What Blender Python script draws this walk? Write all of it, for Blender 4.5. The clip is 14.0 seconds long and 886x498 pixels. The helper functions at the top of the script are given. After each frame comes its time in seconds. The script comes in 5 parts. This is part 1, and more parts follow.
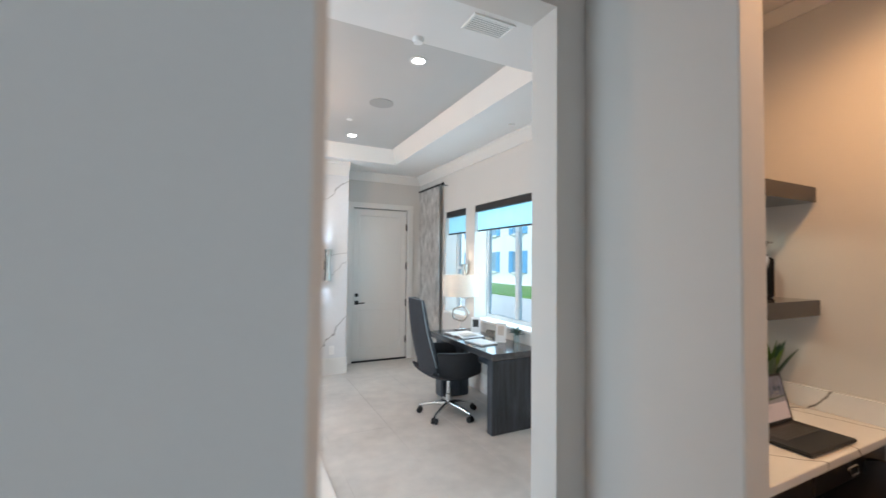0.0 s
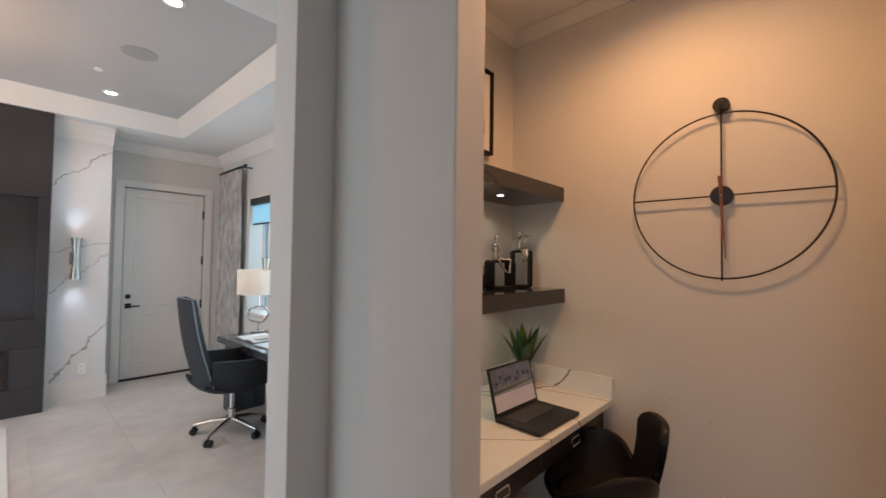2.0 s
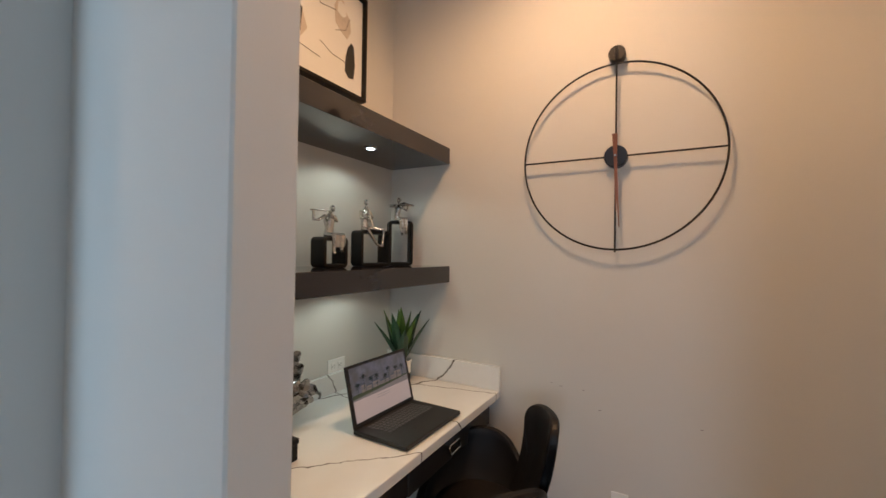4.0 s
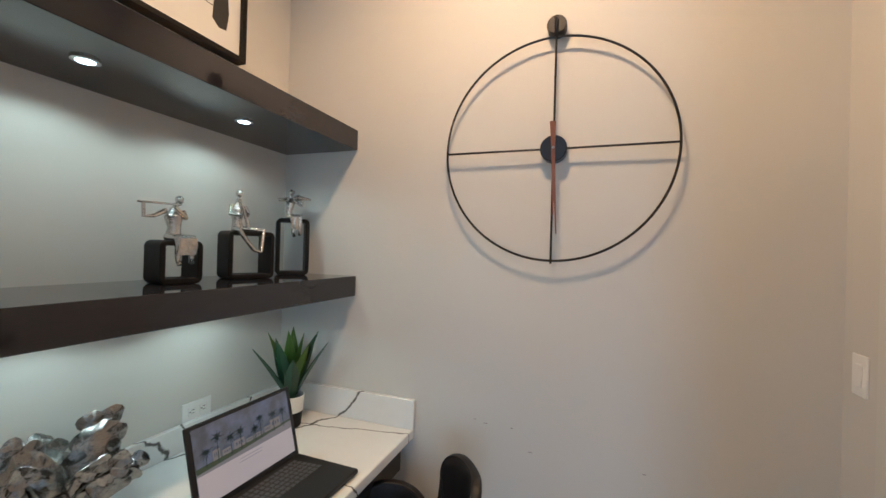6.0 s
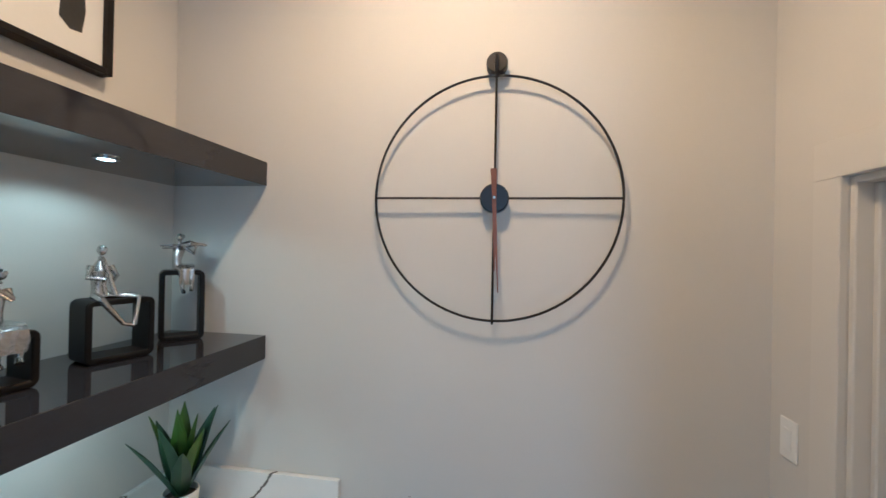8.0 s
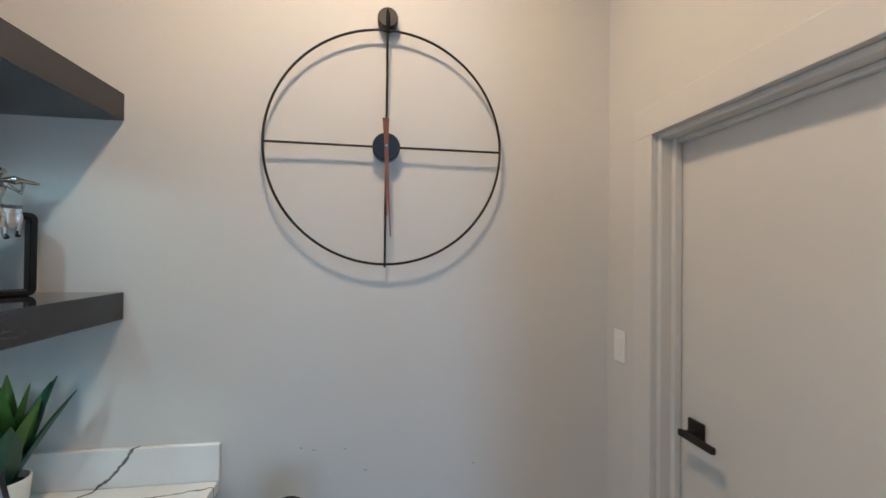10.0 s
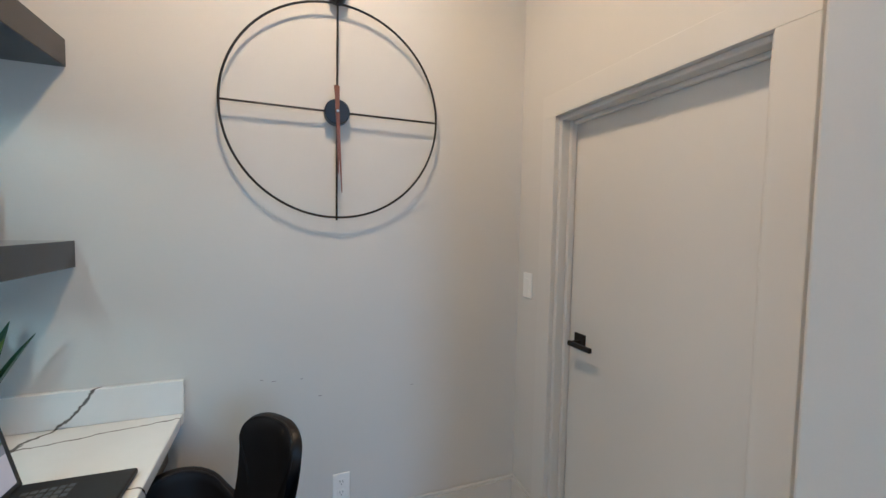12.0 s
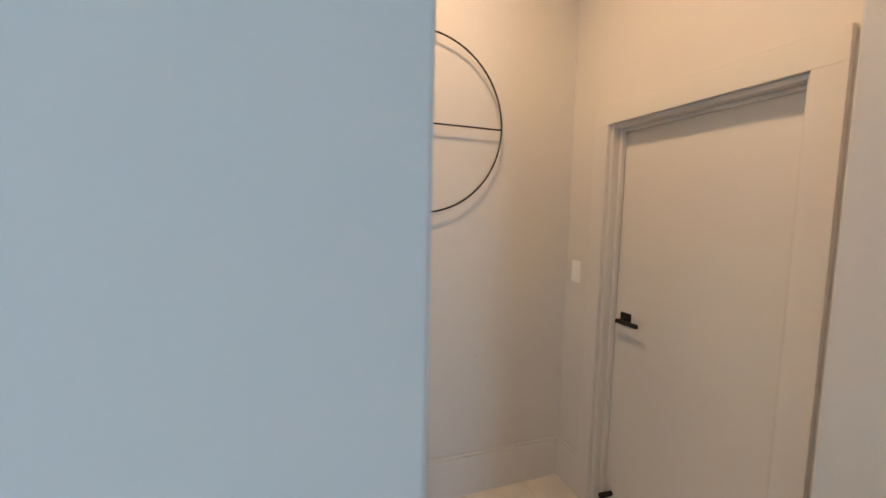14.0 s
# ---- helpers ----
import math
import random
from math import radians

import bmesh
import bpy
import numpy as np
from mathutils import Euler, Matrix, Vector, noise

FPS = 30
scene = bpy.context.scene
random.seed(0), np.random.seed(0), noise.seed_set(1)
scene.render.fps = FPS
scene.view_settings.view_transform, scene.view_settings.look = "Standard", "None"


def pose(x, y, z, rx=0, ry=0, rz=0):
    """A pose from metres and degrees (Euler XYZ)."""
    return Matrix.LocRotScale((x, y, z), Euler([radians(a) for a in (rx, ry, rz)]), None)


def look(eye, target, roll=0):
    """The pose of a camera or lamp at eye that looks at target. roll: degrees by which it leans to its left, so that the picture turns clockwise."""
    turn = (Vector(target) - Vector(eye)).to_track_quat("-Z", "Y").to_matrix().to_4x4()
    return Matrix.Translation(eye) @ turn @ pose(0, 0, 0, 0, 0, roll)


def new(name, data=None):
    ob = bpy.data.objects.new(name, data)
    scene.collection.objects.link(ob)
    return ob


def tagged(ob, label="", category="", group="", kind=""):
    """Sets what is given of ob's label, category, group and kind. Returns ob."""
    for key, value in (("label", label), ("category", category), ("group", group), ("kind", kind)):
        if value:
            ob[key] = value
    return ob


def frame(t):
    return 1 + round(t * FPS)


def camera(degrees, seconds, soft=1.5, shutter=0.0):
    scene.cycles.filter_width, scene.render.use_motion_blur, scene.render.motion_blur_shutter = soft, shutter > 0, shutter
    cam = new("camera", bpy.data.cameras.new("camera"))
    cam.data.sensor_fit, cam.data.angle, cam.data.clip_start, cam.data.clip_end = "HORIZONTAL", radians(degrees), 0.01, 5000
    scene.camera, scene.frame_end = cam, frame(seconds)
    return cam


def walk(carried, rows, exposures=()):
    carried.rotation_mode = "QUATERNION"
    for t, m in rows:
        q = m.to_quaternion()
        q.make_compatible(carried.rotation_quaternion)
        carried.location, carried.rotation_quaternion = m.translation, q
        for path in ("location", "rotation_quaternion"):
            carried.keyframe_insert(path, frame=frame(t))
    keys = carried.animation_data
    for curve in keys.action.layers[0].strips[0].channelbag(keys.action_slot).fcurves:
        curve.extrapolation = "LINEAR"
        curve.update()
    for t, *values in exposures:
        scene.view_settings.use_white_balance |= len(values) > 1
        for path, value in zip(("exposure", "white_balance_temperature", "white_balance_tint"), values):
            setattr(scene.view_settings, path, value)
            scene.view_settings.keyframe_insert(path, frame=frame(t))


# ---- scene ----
cam = camera(95.0, 14.0, shutter=0.4)
PATH = [
    (0, (-0.028, 0.0, 1.619), (0.855, 1.793, 1.684), 0.6),
    (0.5, (0.083, -0.005, 1.602), (1.173, 1.671, 1.67), 0.7),
    (1, (0.244, -0.033, 1.601), (1.488, 1.532, 1.663), 0.6),
    (1.5, (0.384, -0.053, 1.606), (1.753, 1.404, 1.666), 0.7),
    (2, (0.509, -0.055, 1.592), (1.979, 1.3, 1.65), 0.8),
    (2.5, (0.638, -0.038, 1.565), (2.192, 1.22, 1.617), 0.8),
    (3, (0.784, -0.006, 1.544), (2.403, 1.167, 1.584), 0.8),
    (3.5, (0.906, 0.027, 1.528), (2.585, 1.114, 1.558), 0.8),
    (4, (1.005, 0.083, 1.492), (2.751, 1.059, 1.513), 0.9),
    (6.3, (1.446, 0.182, 1.578), (3.342, 0.819, 1.568), 1.4),
    (6.5, (1.463, 0.199, 1.615), (3.369, 0.804, 1.592), 1.2),
    (7, (1.506, 0.232, 1.68), (3.436, 0.753, 1.664), 1.2),
    (7.5, (1.546, 0.254, 1.738), (3.502, 0.674, 1.733), 1.2),
    (8, (1.58, 0.259, 1.76), (3.556, 0.565, 1.769), 1.2),
    (8.5, (1.589, 0.268, 1.733), (3.582, 0.435, 1.751), 1.1),
    (9, (1.587, 0.266, 1.676), (3.587, 0.286, 1.699), 1.1),
    (9.2, (1.584, 0.27, 1.644), (3.583, 0.224, 1.674), 1.0),
    (11.3, (1.335, 0.433, 1.516), (3.235, -0.188, 1.449), 1.0),
    (11.5, (1.317, 0.449, 1.507), (3.206, -0.203, 1.426), 1.1),
    (12, (1.281, 0.497, 1.49), (3.143, -0.226, 1.382), 1.1),
    (12.5, (1.245, 0.554, 1.486), (3.09, -0.206, 1.352), 1.1),
    (13, (1.202, 0.646, 1.504), (3.046, -0.114, 1.352), 1.2),
    (13.5, (1.15, 0.753, 1.529), (2.998, 0.009, 1.355), 1.3),
    (14, (1.121, 0.878, 1.516), (2.987, 0.181, 1.344), 1.4),
]

# exposure and white balance of the carried camera
EXPO = [(0.0, 0.1, 6000, 12), (0.7, -0.03, 6050, 14), (1.5, -0.3, 6250, 16), (2.3, -0.27, 6350, 17), (2.8, -0.14, 6200, 15), (3.5, 0.02, 5500, 9), (4.0, 0.08, 5280, 6), (6.5, 0.36, 4430, -2), (9.0, 0.25, 4130, -4), (12.0, 0.37, 4060, -5), (13.0, 0.38, 4130, -5), (14.0, 0.31, 4950, 1)]
walk(cam, [(t, look(eye, target, roll)) for t, eye, target, roll in PATH], EXPO)

# ---- world, sun and lamps ----
world = bpy.data.worlds.new("sky")
scene.world = world
world.use_nodes = True
wn = world.node_tree.nodes
sky = wn.new("ShaderNodeTexSky")
sky.sky_type, sky.sun_disc = "NISHITA", False
sky.sun_elevation, sky.sun_rotation = radians(48), radians(250)
world.node_tree.links.new(sky.outputs["Color"], wn["Background"].inputs["Color"])
wn["Background"].inputs["Strength"].default_value = 0.15


def lamp(name, kind, m, energy, color, **settings):
    data = bpy.data.lights.new(name, kind)
    data.energy, data.color = energy, color
    if "size" in settings:
        data.shape, data.size, data.size_y = "RECTANGLE", settings["size"], settings["size_y"]
    if "spot" in settings:
        data.spot_size, data.spot_blend = radians(settings["spot"]), settings.get("blend", 0.5)
    if "radius" in settings:
        data.shadow_soft_size = settings["radius"]
    if "angle" in settings:
        data.angle = radians(settings["angle"])
    ob = new(name, data)
    ob.matrix_world = m
    return ob


lamp("sun", "SUN", look((-20, -9, 25), (0, 0, 0)), 5.0, (1.0, 0.95, 0.88), angle=0.5)
COOL, WARM, PUCK = (0.61, 0.88, 0.98), (1.0, 0.51, 0.205), (1.0, 0.93, 0.66)
DAY_1, DAY_2, DAY_HALL_1, FILL_HALL, FILL_WEST = 4.5, 19.0, 44.0, 24.0, 84.0
lamp("window_light_1", "AREA", look((2.885, 5.14, 1.635), (0, 5.14, 1.635)), DAY_1, COOL, size=0.58, size_y=1.44)
lamp("window_light_2", "AREA", look((2.885, 3.95, 1.635), (0, 3.95, 1.635)), DAY_2, COOL, size=1.27, size_y=1.44)
# hall lamps at unseen openings: western daylight, then added fill for the partition
lamp("window_light_3", "AREA", look((-4.95, -0.575, 1.5), (2, -0.575, 1.4)), DAY_HALL_1, (0.80, 0.91, 1.0), size=1.3, size_y=1.95)
lamp("window_light_4", "AREA", look((-4.95, -3.0, 1.5), (2, -2.4, 1.4)), FILL_HALL, (0.80, 0.91, 1.0), size=1.2, size_y=1.95)
# added fill for the living room, from an assumed opening out of view
lamp("window_light_5", "AREA", look((-3.38, 3.6, 1.45), (2, 3.6, 1.4)), FILL_WEST, (0.70, 0.90, 1.0), size=2.9, size_y=2.2)
lamp("nook_downlight_beam", "SPOT", look((2.26, 0.46, 3.235), (2.26, 0.46, 0)), 128.0, WARM, spot=164, blend=0.7, radius=0.11)
# the pair at x -0.9 is unseen, added opposite the first two
DOWN = [(1.21, 5.225), (1.215, 3.015), (-0.9, 5.225), (-0.9, 3.015)]
for n, (x, y) in enumerate(DOWN):
    lamp("downlight_beam", "SPOT", look((x, y, 3.245), (x, y, 0)), 19.0, (1.0, 0.97, 0.92), spot=120, radius=0.04)
PUCKS = [(2.05, 1.35), (2.54, 1.35)]
for x, y in PUCKS:
    for z, energy in ((1.989, 2.8), (1.321, 2.2)):
        lamp("puck_beam", "SPOT", look((x, y, z), (x, y, 0)), energy, PUCK, spot=157, blend=0.35, radius=0.012)


# ---- materials ----
def material(name, color, rough=0.5, metal=0.0, vary=0.06, scale=6.0, fine=90.0, bump=0.05, coat=0.0, stretch=(1, 1, 1), second=None):
    """Base colour varied at two scales, with a fine relief."""
    m = bpy.data.materials.new(name)
    m.use_nodes = True
    nt = m.node_tree
    n, l, b = nt.nodes, nt.links, nt.nodes["Principled BSDF"]
    b.inputs["Roughness"].default_value, b.inputs["Metallic"].default_value = rough, metal
    b.inputs["Coat Weight"].default_value = coat
    co = n.new("ShaderNodeTexCoord")
    mp = n.new("ShaderNodeMapping")
    mp.inputs["Scale"].default_value = stretch
    l.new(co.outputs["Object"], mp.inputs["Vector"])
    big, small = n.new("ShaderNodeTexNoise"), n.new("ShaderNodeTexNoise")
    big.inputs["Scale"].default_value, small.inputs["Scale"].default_value = scale, fine
    big.inputs["Detail"].default_value, small.inputs["Detail"].default_value = 4, 3
    for t in (big, small):
        l.new(mp.outputs["Vector"], t.inputs["Vector"])
    mix = n.new("ShaderNodeMix")
    mix.data_type = "FLOAT"
    mix.inputs["Factor"].default_value = 0.35
    l.new(big.outputs["Fac"], mix.inputs["A"])
    l.new(small.outputs["Fac"], mix.inputs["B"])
    ramp = n.new("ShaderNodeValToRGB")
    lo = second or [c * (1 - vary) for c in color]
    hi = color if second else [min(1, c * (1 + vary)) for c in color]
    ramp.color_ramp.elements[0].color, ramp.color_ramp.elements[1].color = (*lo, 1), (*hi, 1)
    ramp.color_ramp.elements[0].position, ramp.color_ramp.elements[1].position = 0.3, 0.7
    l.new(mix.outputs["Result"], ramp.inputs["Fac"])
    l.new(ramp.outputs["Color"], b.inputs["Base Color"])
    if bump:
        bp = n.new("ShaderNodeBump")
        bp.inputs["Strength"].default_value, bp.inputs["Distance"].default_value = bump, 0.004
        l.new(small.outputs["Fac"], bp.inputs["Height"])
        l.new(bp.outputs["Normal"], b.inputs["Normal"])
    return m


def veined(name, color, vein, lines, rough=0.15, wobble=0.12, faint=0.1):
    """Polished stone: soft clouds, and veins that wander along planes (normal, offset, half width) of the place."""
    m = material(name, color, rough, vary=0.03, scale=2.5, fine=20, bump=0.0, coat=0.2)
    nt = m.node_tree
    n, l, b = nt.nodes, nt.links, nt.nodes["Principled BSDF"]
    base = b.inputs["Base Color"].links[0].from_socket
    pos = n.new("ShaderNodeNewGeometry").outputs["Position"]
    total = None
    for k, (normal, offset, width) in enumerate(lines):
        dot = n.new("ShaderNodeVectorMath")
        dot.operation = "DOT_PRODUCT"
        dot.inputs[1].default_value = normal
        l.new(pos, dot.inputs[0])
        nz = n.new("ShaderNodeTexNoise")
        nz.inputs["Scale"].default_value, nz.inputs["Detail"].default_value = 3.5 + 0.7 * k, 5
        l.new(pos, nz.inputs["Vector"])
        wob = n.new("ShaderNodeMath")
        wob.operation = "MULTIPLY_ADD"
        wob.inputs[1].default_value, wob.inputs[2].default_value = wobble * 2, -offset - wobble * 1.27
        l.new(nz.outputs["Fac"], wob.inputs[0])
        add = n.new("ShaderNodeMath")
        add.operation = "ADD"
        l.new(dot.outputs["Value"], add.inputs[0])
        jag = n.new("ShaderNodeTexNoise")
        jag.inputs["Scale"].default_value, jag.inputs["Detail"].default_value = 26.0, 3
        l.new(pos, jag.inputs["Vector"])
        jit = n.new("ShaderNodeMath")
        jit.operation = "MULTIPLY_ADD"
        jit.inputs[1].default_value = wobble * 0.55
        l.new(jag.outputs["Fac"], jit.inputs[0])
        l.new(wob.outputs["Value"], jit.inputs[2])
        l.new(jit.outputs["Value"], add.inputs[1])
        ab = n.new("ShaderNodeMath")
        ab.operation = "ABSOLUTE"
        l.new(add.outputs["Value"], ab.inputs[0])
        rng = n.new("ShaderNodeMapRange")
        rng.inputs["From Min"].default_value, rng.inputs["From Max"].default_value = width * 0.4, width
        rng.inputs["To Min"].default_value, rng.inputs["To Max"].default_value = 1.0, 0.0
        l.new(ab.outputs["Value"], rng.inputs["Value"])
        if total is None:
            total = rng.outputs["Result"]
        else:
            mx = n.new("ShaderNodeMath")
            mx.operation = "MAXIMUM"
            l.new(total, mx.inputs[0])
            l.new(rng.outputs["Result"], mx.inputs[1])
            total = mx.outputs["Value"]
    mix = n.new("ShaderNodeMix")
    mix.data_type = "RGBA"
    l.new(total, mix.inputs["Factor"])
    l.new(base, mix.inputs["A"])
    mix.inputs["B"].default_value = (*vein, 1)
    l.new(mix.outputs["Result"], b.inputs["Base Color"])
    return m


def glowing(name, color, strength):
    m = bpy.data.materials.new(name)
    m.use_nodes = True
    b = m.node_tree.nodes["Principled BSDF"]
    b.inputs["Base Color"].default_value = (*color, 1)
    b.inputs["Emission Color"].default_value, b.inputs["Emission Strength"].default_value = (*color, 1), strength
    return m


def clear_glass(name, tint):
    m = bpy.data.materials.new(name)
    m.use_nodes = True
    n, l = m.node_tree.nodes, m.node_tree.links
    n.remove(n["Principled BSDF"])
    tr, gl, mx = (n.new("ShaderNode" + k) for k in ("BsdfTransparent", "BsdfGlossy", "MixShader"))
    tr.inputs["Color"].default_value = (*tint, 1)
    gl.inputs["Roughness"].default_value = 0.02
    mx.inputs["Fac"].default_value = 0.06
    l.new(tr.outputs["BSDF"], mx.inputs[1])
    l.new(gl.outputs["BSDF"], mx.inputs[2])
    l.new(mx.outputs["Shader"], n["Material Output"].inputs["Surface"])
    return m


def cloth(name, color, through_light, second=None, scale=9.0, stretch=(1, 1, 1)):
    """Thin cloth that lets some light through."""
    m = material(name, color, 0.9, vary=0.05, scale=scale, fine=160, bump=0.1, second=second, stretch=stretch)
    n, l = m.node_tree.nodes, m.node_tree.links
    b = n["Principled BSDF"]
    tl, mx = n.new("ShaderNodeBsdfTranslucent"), n.new("ShaderNodeMixShader")
    l.new(b.inputs["Base Color"].links[0].from_socket, tl.inputs["Color"])
    mx.inputs["Fac"].default_value = through_light
    l.new(b.outputs["BSDF"], mx.inputs[1])
    l.new(tl.outputs["BSDF"], mx.inputs[2])
    l.new(mx.outputs["Shader"], n["Material Output"].inputs["Surface"])
    return m


PAINT = material("wall paint", (0.66, 0.645, 0.615), 0.82, vary=0.018, scale=1.6, fine=240, bump=0.03)
TRIM = material("white trim paint", (0.78, 0.77, 0.74), 0.38, vary=0.012, scale=3, fine=200, bump=0.02)
DOORPAINT = material("greige satin paint", (0.675, 0.66, 0.63), 0.42, vary=0.012, scale=3, fine=200, bump=0.02)
CEIL = material("ceiling paint", (0.78, 0.78, 0.77), 0.75, vary=0.015, scale=2, fine=260, bump=0.05)
TRAY = material("grey tray paint", (0.50, 0.50, 0.49), 0.5, vary=0.02, scale=1.5, fine=200, bump=0.03)
TILE = material("pale porcelain", (0.63, 0.60, 0.56), 0.30, vary=0.20, scale=1.3, fine=7, bump=0.0)
GROUT = material("grout", (0.60, 0.565, 0.525), 0.85, vary=0.08, fine=300)
# clouds run on from tile to tile
tn = TILE.node_tree
tn.links.new(tn.nodes.new("ShaderNodeNewGeometry").outputs["Position"], tn.nodes["Mapping"].inputs["Vector"])
SHELF = material("dark espresso laminate", (0.024, 0.023, 0.028), 0.035, vary=0.12, scale=5, fine=60, bump=0.008, stretch=(1, 6, 6), coat=0.15)
CAB = material("dark cabinet", (0.025, 0.022, 0.022), 0.35, vary=0.15, scale=6, fine=80, bump=0.02)
QUARTZ = veined("white veined quartz", (0.81, 0.815, 0.81), (0.13, 0.12, 0.115),
                [((0.97, 0.22, 0.0), 3.085, 0.004), ((0.69, 0.725, 0.0), 2.18, 0.004), ((0.45, 0.72, 0.53), 2.644, 0.006), ((0.95, 0.0, 0.31), 2.661, 0.004)], wobble=0.05)
MARBLE = veined("white veined wall marble", (0.76, 0.77, 0.78), (0.33, 0.33, 0.33),
                [((0.67, 0, -0.74), -1.16, 0.007), ((0.273, 0, -0.962), -1.329, 0.006), ((0.795, 0, -0.607), 0.552, 0.009), ((0.634, 0, -0.773), -0.397, 0.005)], rough=0.12, wobble=0.09)
CHROME = material("polished chrome", (0.75, 0.75, 0.74), 0.12, 1.0, vary=0.03, bump=0.0)
SILVER = material("hammered silver", (0.55, 0.53, 0.51), 0.2, 1.0, vary=0.25, scale=30, fine=120, bump=0.5)
BLACK = material("matte black metal", (0.018, 0.016, 0.016), 0.42, 0.4, vary=0.1, bump=0.03)
BLACKWOOD = material("black lacquered wood", (0.006, 0.005, 0.005), 0.5, vary=0.15, scale=8, fine=60, bump=0.03)
BLACKWOOD.node_tree.nodes["Principled BSDF"].inputs["Specular IOR Level"].default_value = 0.25
BRASS = material("aged nickel", (0.52, 0.50, 0.46), 0.25, 1.0, vary=0.15, bump=0.02)
LEATHER = material("black leather", (0.011, 0.009, 0.009), 0.45, vary=0.2, scale=12, fine=300, bump=0.10)
LEATHER.node_tree.nodes["Principled BSDF"].inputs["Specular IOR Level"].default_value = 0.3
FABRIC = material("charcoal fabric", (0.030, 0.034, 0.041), 0.8, vary=0.15, scale=14, fine=500, bump=0.3)
# paler fabric tone: window light on the chair back's edge, put into colour
LITEDGE = material("pale window lit edge", (0.26, 0.31, 0.35), 0.6, vary=0.05)
DARKOAK = material("dark stained wood", (0.070, 0.082, 0.100), 0.3, second=(0.008, 0.010, 0.014), vary=0.5, scale=3, fine=30, bump=0.08, stretch=(9, 9, 0.6))
DARKTOP = material("dark polished desk top", (0.07, 0.072, 0.078), 0.14, vary=0.4, scale=3, fine=30, bump=0.01, stretch=(9, 0.8, 9), coat=0.3)
WALNUT = material("walnut", (0.19, 0.075, 0.040), 0.4, vary=0.25, scale=10, fine=90, bump=0.03, stretch=(1, 1, 0.2))
PANEL = material("dark slate panel", (0.042, 0.038, 0.041), 0.12, vary=0.10, scale=2, fine=50, bump=0.01)
PLASTIC = material("white plastic", (0.87, 0.87, 0.86), 0.35, vary=0.01, bump=0.0)
SLOT = material("dark slot", (0.03, 0.03, 0.03), 0.6, bump=0.0)
LAPTOP = material("black laptop shell", (0.012, 0.012, 0.013), 0.5, vary=0.1, fine=400, bump=0.04)
KEY = material("black key", (0.075, 0.075, 0.077), 0.35, vary=0.05, bump=0.0)
LEAF = material("dark green leaf", (0.034, 0.085, 0.036), 0.42, vary=0.5, scale=9, fine=60, bump=0.08, stretch=(1, 1, 0.25), second=(0.008, 0.032, 0.018))
LEAFYOUNG = material("young green leaf", (0.110, 0.190, 0.012), 0.40, vary=0.5, scale=9, fine=60, bump=0.08, stretch=(1, 1, 0.25), second=(0.030, 0.080, 0.012))
SOIL = material("dark soil", (0.02, 0.016, 0.013), 0.9, vary=0.4, fine=120, bump=0.6)
CERAMIC = material("white ceramic", (0.75, 0.74, 0.71), 0.3, vary=0.02, bump=0.0)
PAPER = material("white paper", (0.80, 0.80, 0.79), 0.7, vary=0.02, fine=200, bump=0.02)
INK = material("grey print", (0.36, 0.33, 0.33), 0.7, vary=0.2, bump=0.0)
INKDARK = material("black ink", (0.035, 0.034, 0.033), 0.7, vary=0.2, bump=0.0)
INKPALE = material("beige wash", (0.60, 0.54, 0.48), 0.7, vary=0.12, scale=12, bump=0.0)
RUG = material("cream rug", (0.79, 0.77, 0.73), 0.95, vary=0.08, scale=3, fine=300, bump=0.5)
RUGPALE = material("white rug block", (0.87, 0.86, 0.85), 0.95, vary=0.05, scale=3, fine=300, bump=0.5)
CURTAIN = cloth("printed curtain cloth", (0.94, 0.92, 0.89), 0.4, second=(0.36, 0.345, 0.33), scale=7, stretch=(2.0, 2.0, 0.8))
SHADECLOTH = cloth("roller shade cloth", (0.62, 0.83, 0.90), 0.7)
LAMPSHADE = cloth("lamp shade linen", (0.84, 0.79, 0.73), 0.45)
GLASS = clear_glass("window glass", (0.86, 0.965, 1.0))
DARKGLASS = material("black glass", (0.008, 0.008, 0.010), 0.10, bump=0.0, vary=0.02, coat=0.3)
FRAMEBLUE = material("white window frame", (0.72, 0.76, 0.78), 0.4, vary=0.02, bump=0.0)
BULB = glowing("warm bulb", (1.0, 0.86, 0.66), 14.0)
DOWNLENS = glowing("bright downlight lens", (1.0, 0.97, 0.93), 40.0)
GRILLE = material("grey speaker grille", (0.36, 0.36, 0.355), 0.6, vary=0.06, scale=40, fine=500, bump=0.3)
COOLBULB = glowing("cool bulb", (0.95, 1.0, 0.92), 9.0)
SCONCEBULB = glowing("sconce bulb", (0.95, 0.97, 1.0), 1.2)
PEWTER = material("dark pewter", (0.30, 0.29, 0.28), 0.27, 1.0, vary=0.35, scale=20, fine=90, bump=0.5)
GREYCASE = material("grey plastic case", (0.20, 0.20, 0.20), 0.4, vary=0.05, bump=0.02)
SCREENBLUE = glowing("lit screen blue", (0.42, 0.55, 0.92), 0.8)
SCREENRED = glowing("lit screen red", (0.75, 0.02, 0.04), 0.9)
SCREENWHITE = glowing("lit screen white", (0.9, 0.9, 0.95), 1.0)
EMBER = glowing("ember strip", (1.0, 0.10, 0.02), 14.0)
NAVY = material("dark navy enamel", (0.010, 0.014, 0.026), 0.35, vary=0.05, bump=0.0)
GRASS = material("lawn", (0.10, 0.22, 0.035), 0.9, vary=0.3, scale=0.6, fine=12, bump=0.4)
ROAD = material("pale concrete", (0.58, 0.57, 0.55), 0.8, vary=0.08, scale=0.3, fine=20, bump=0.1)
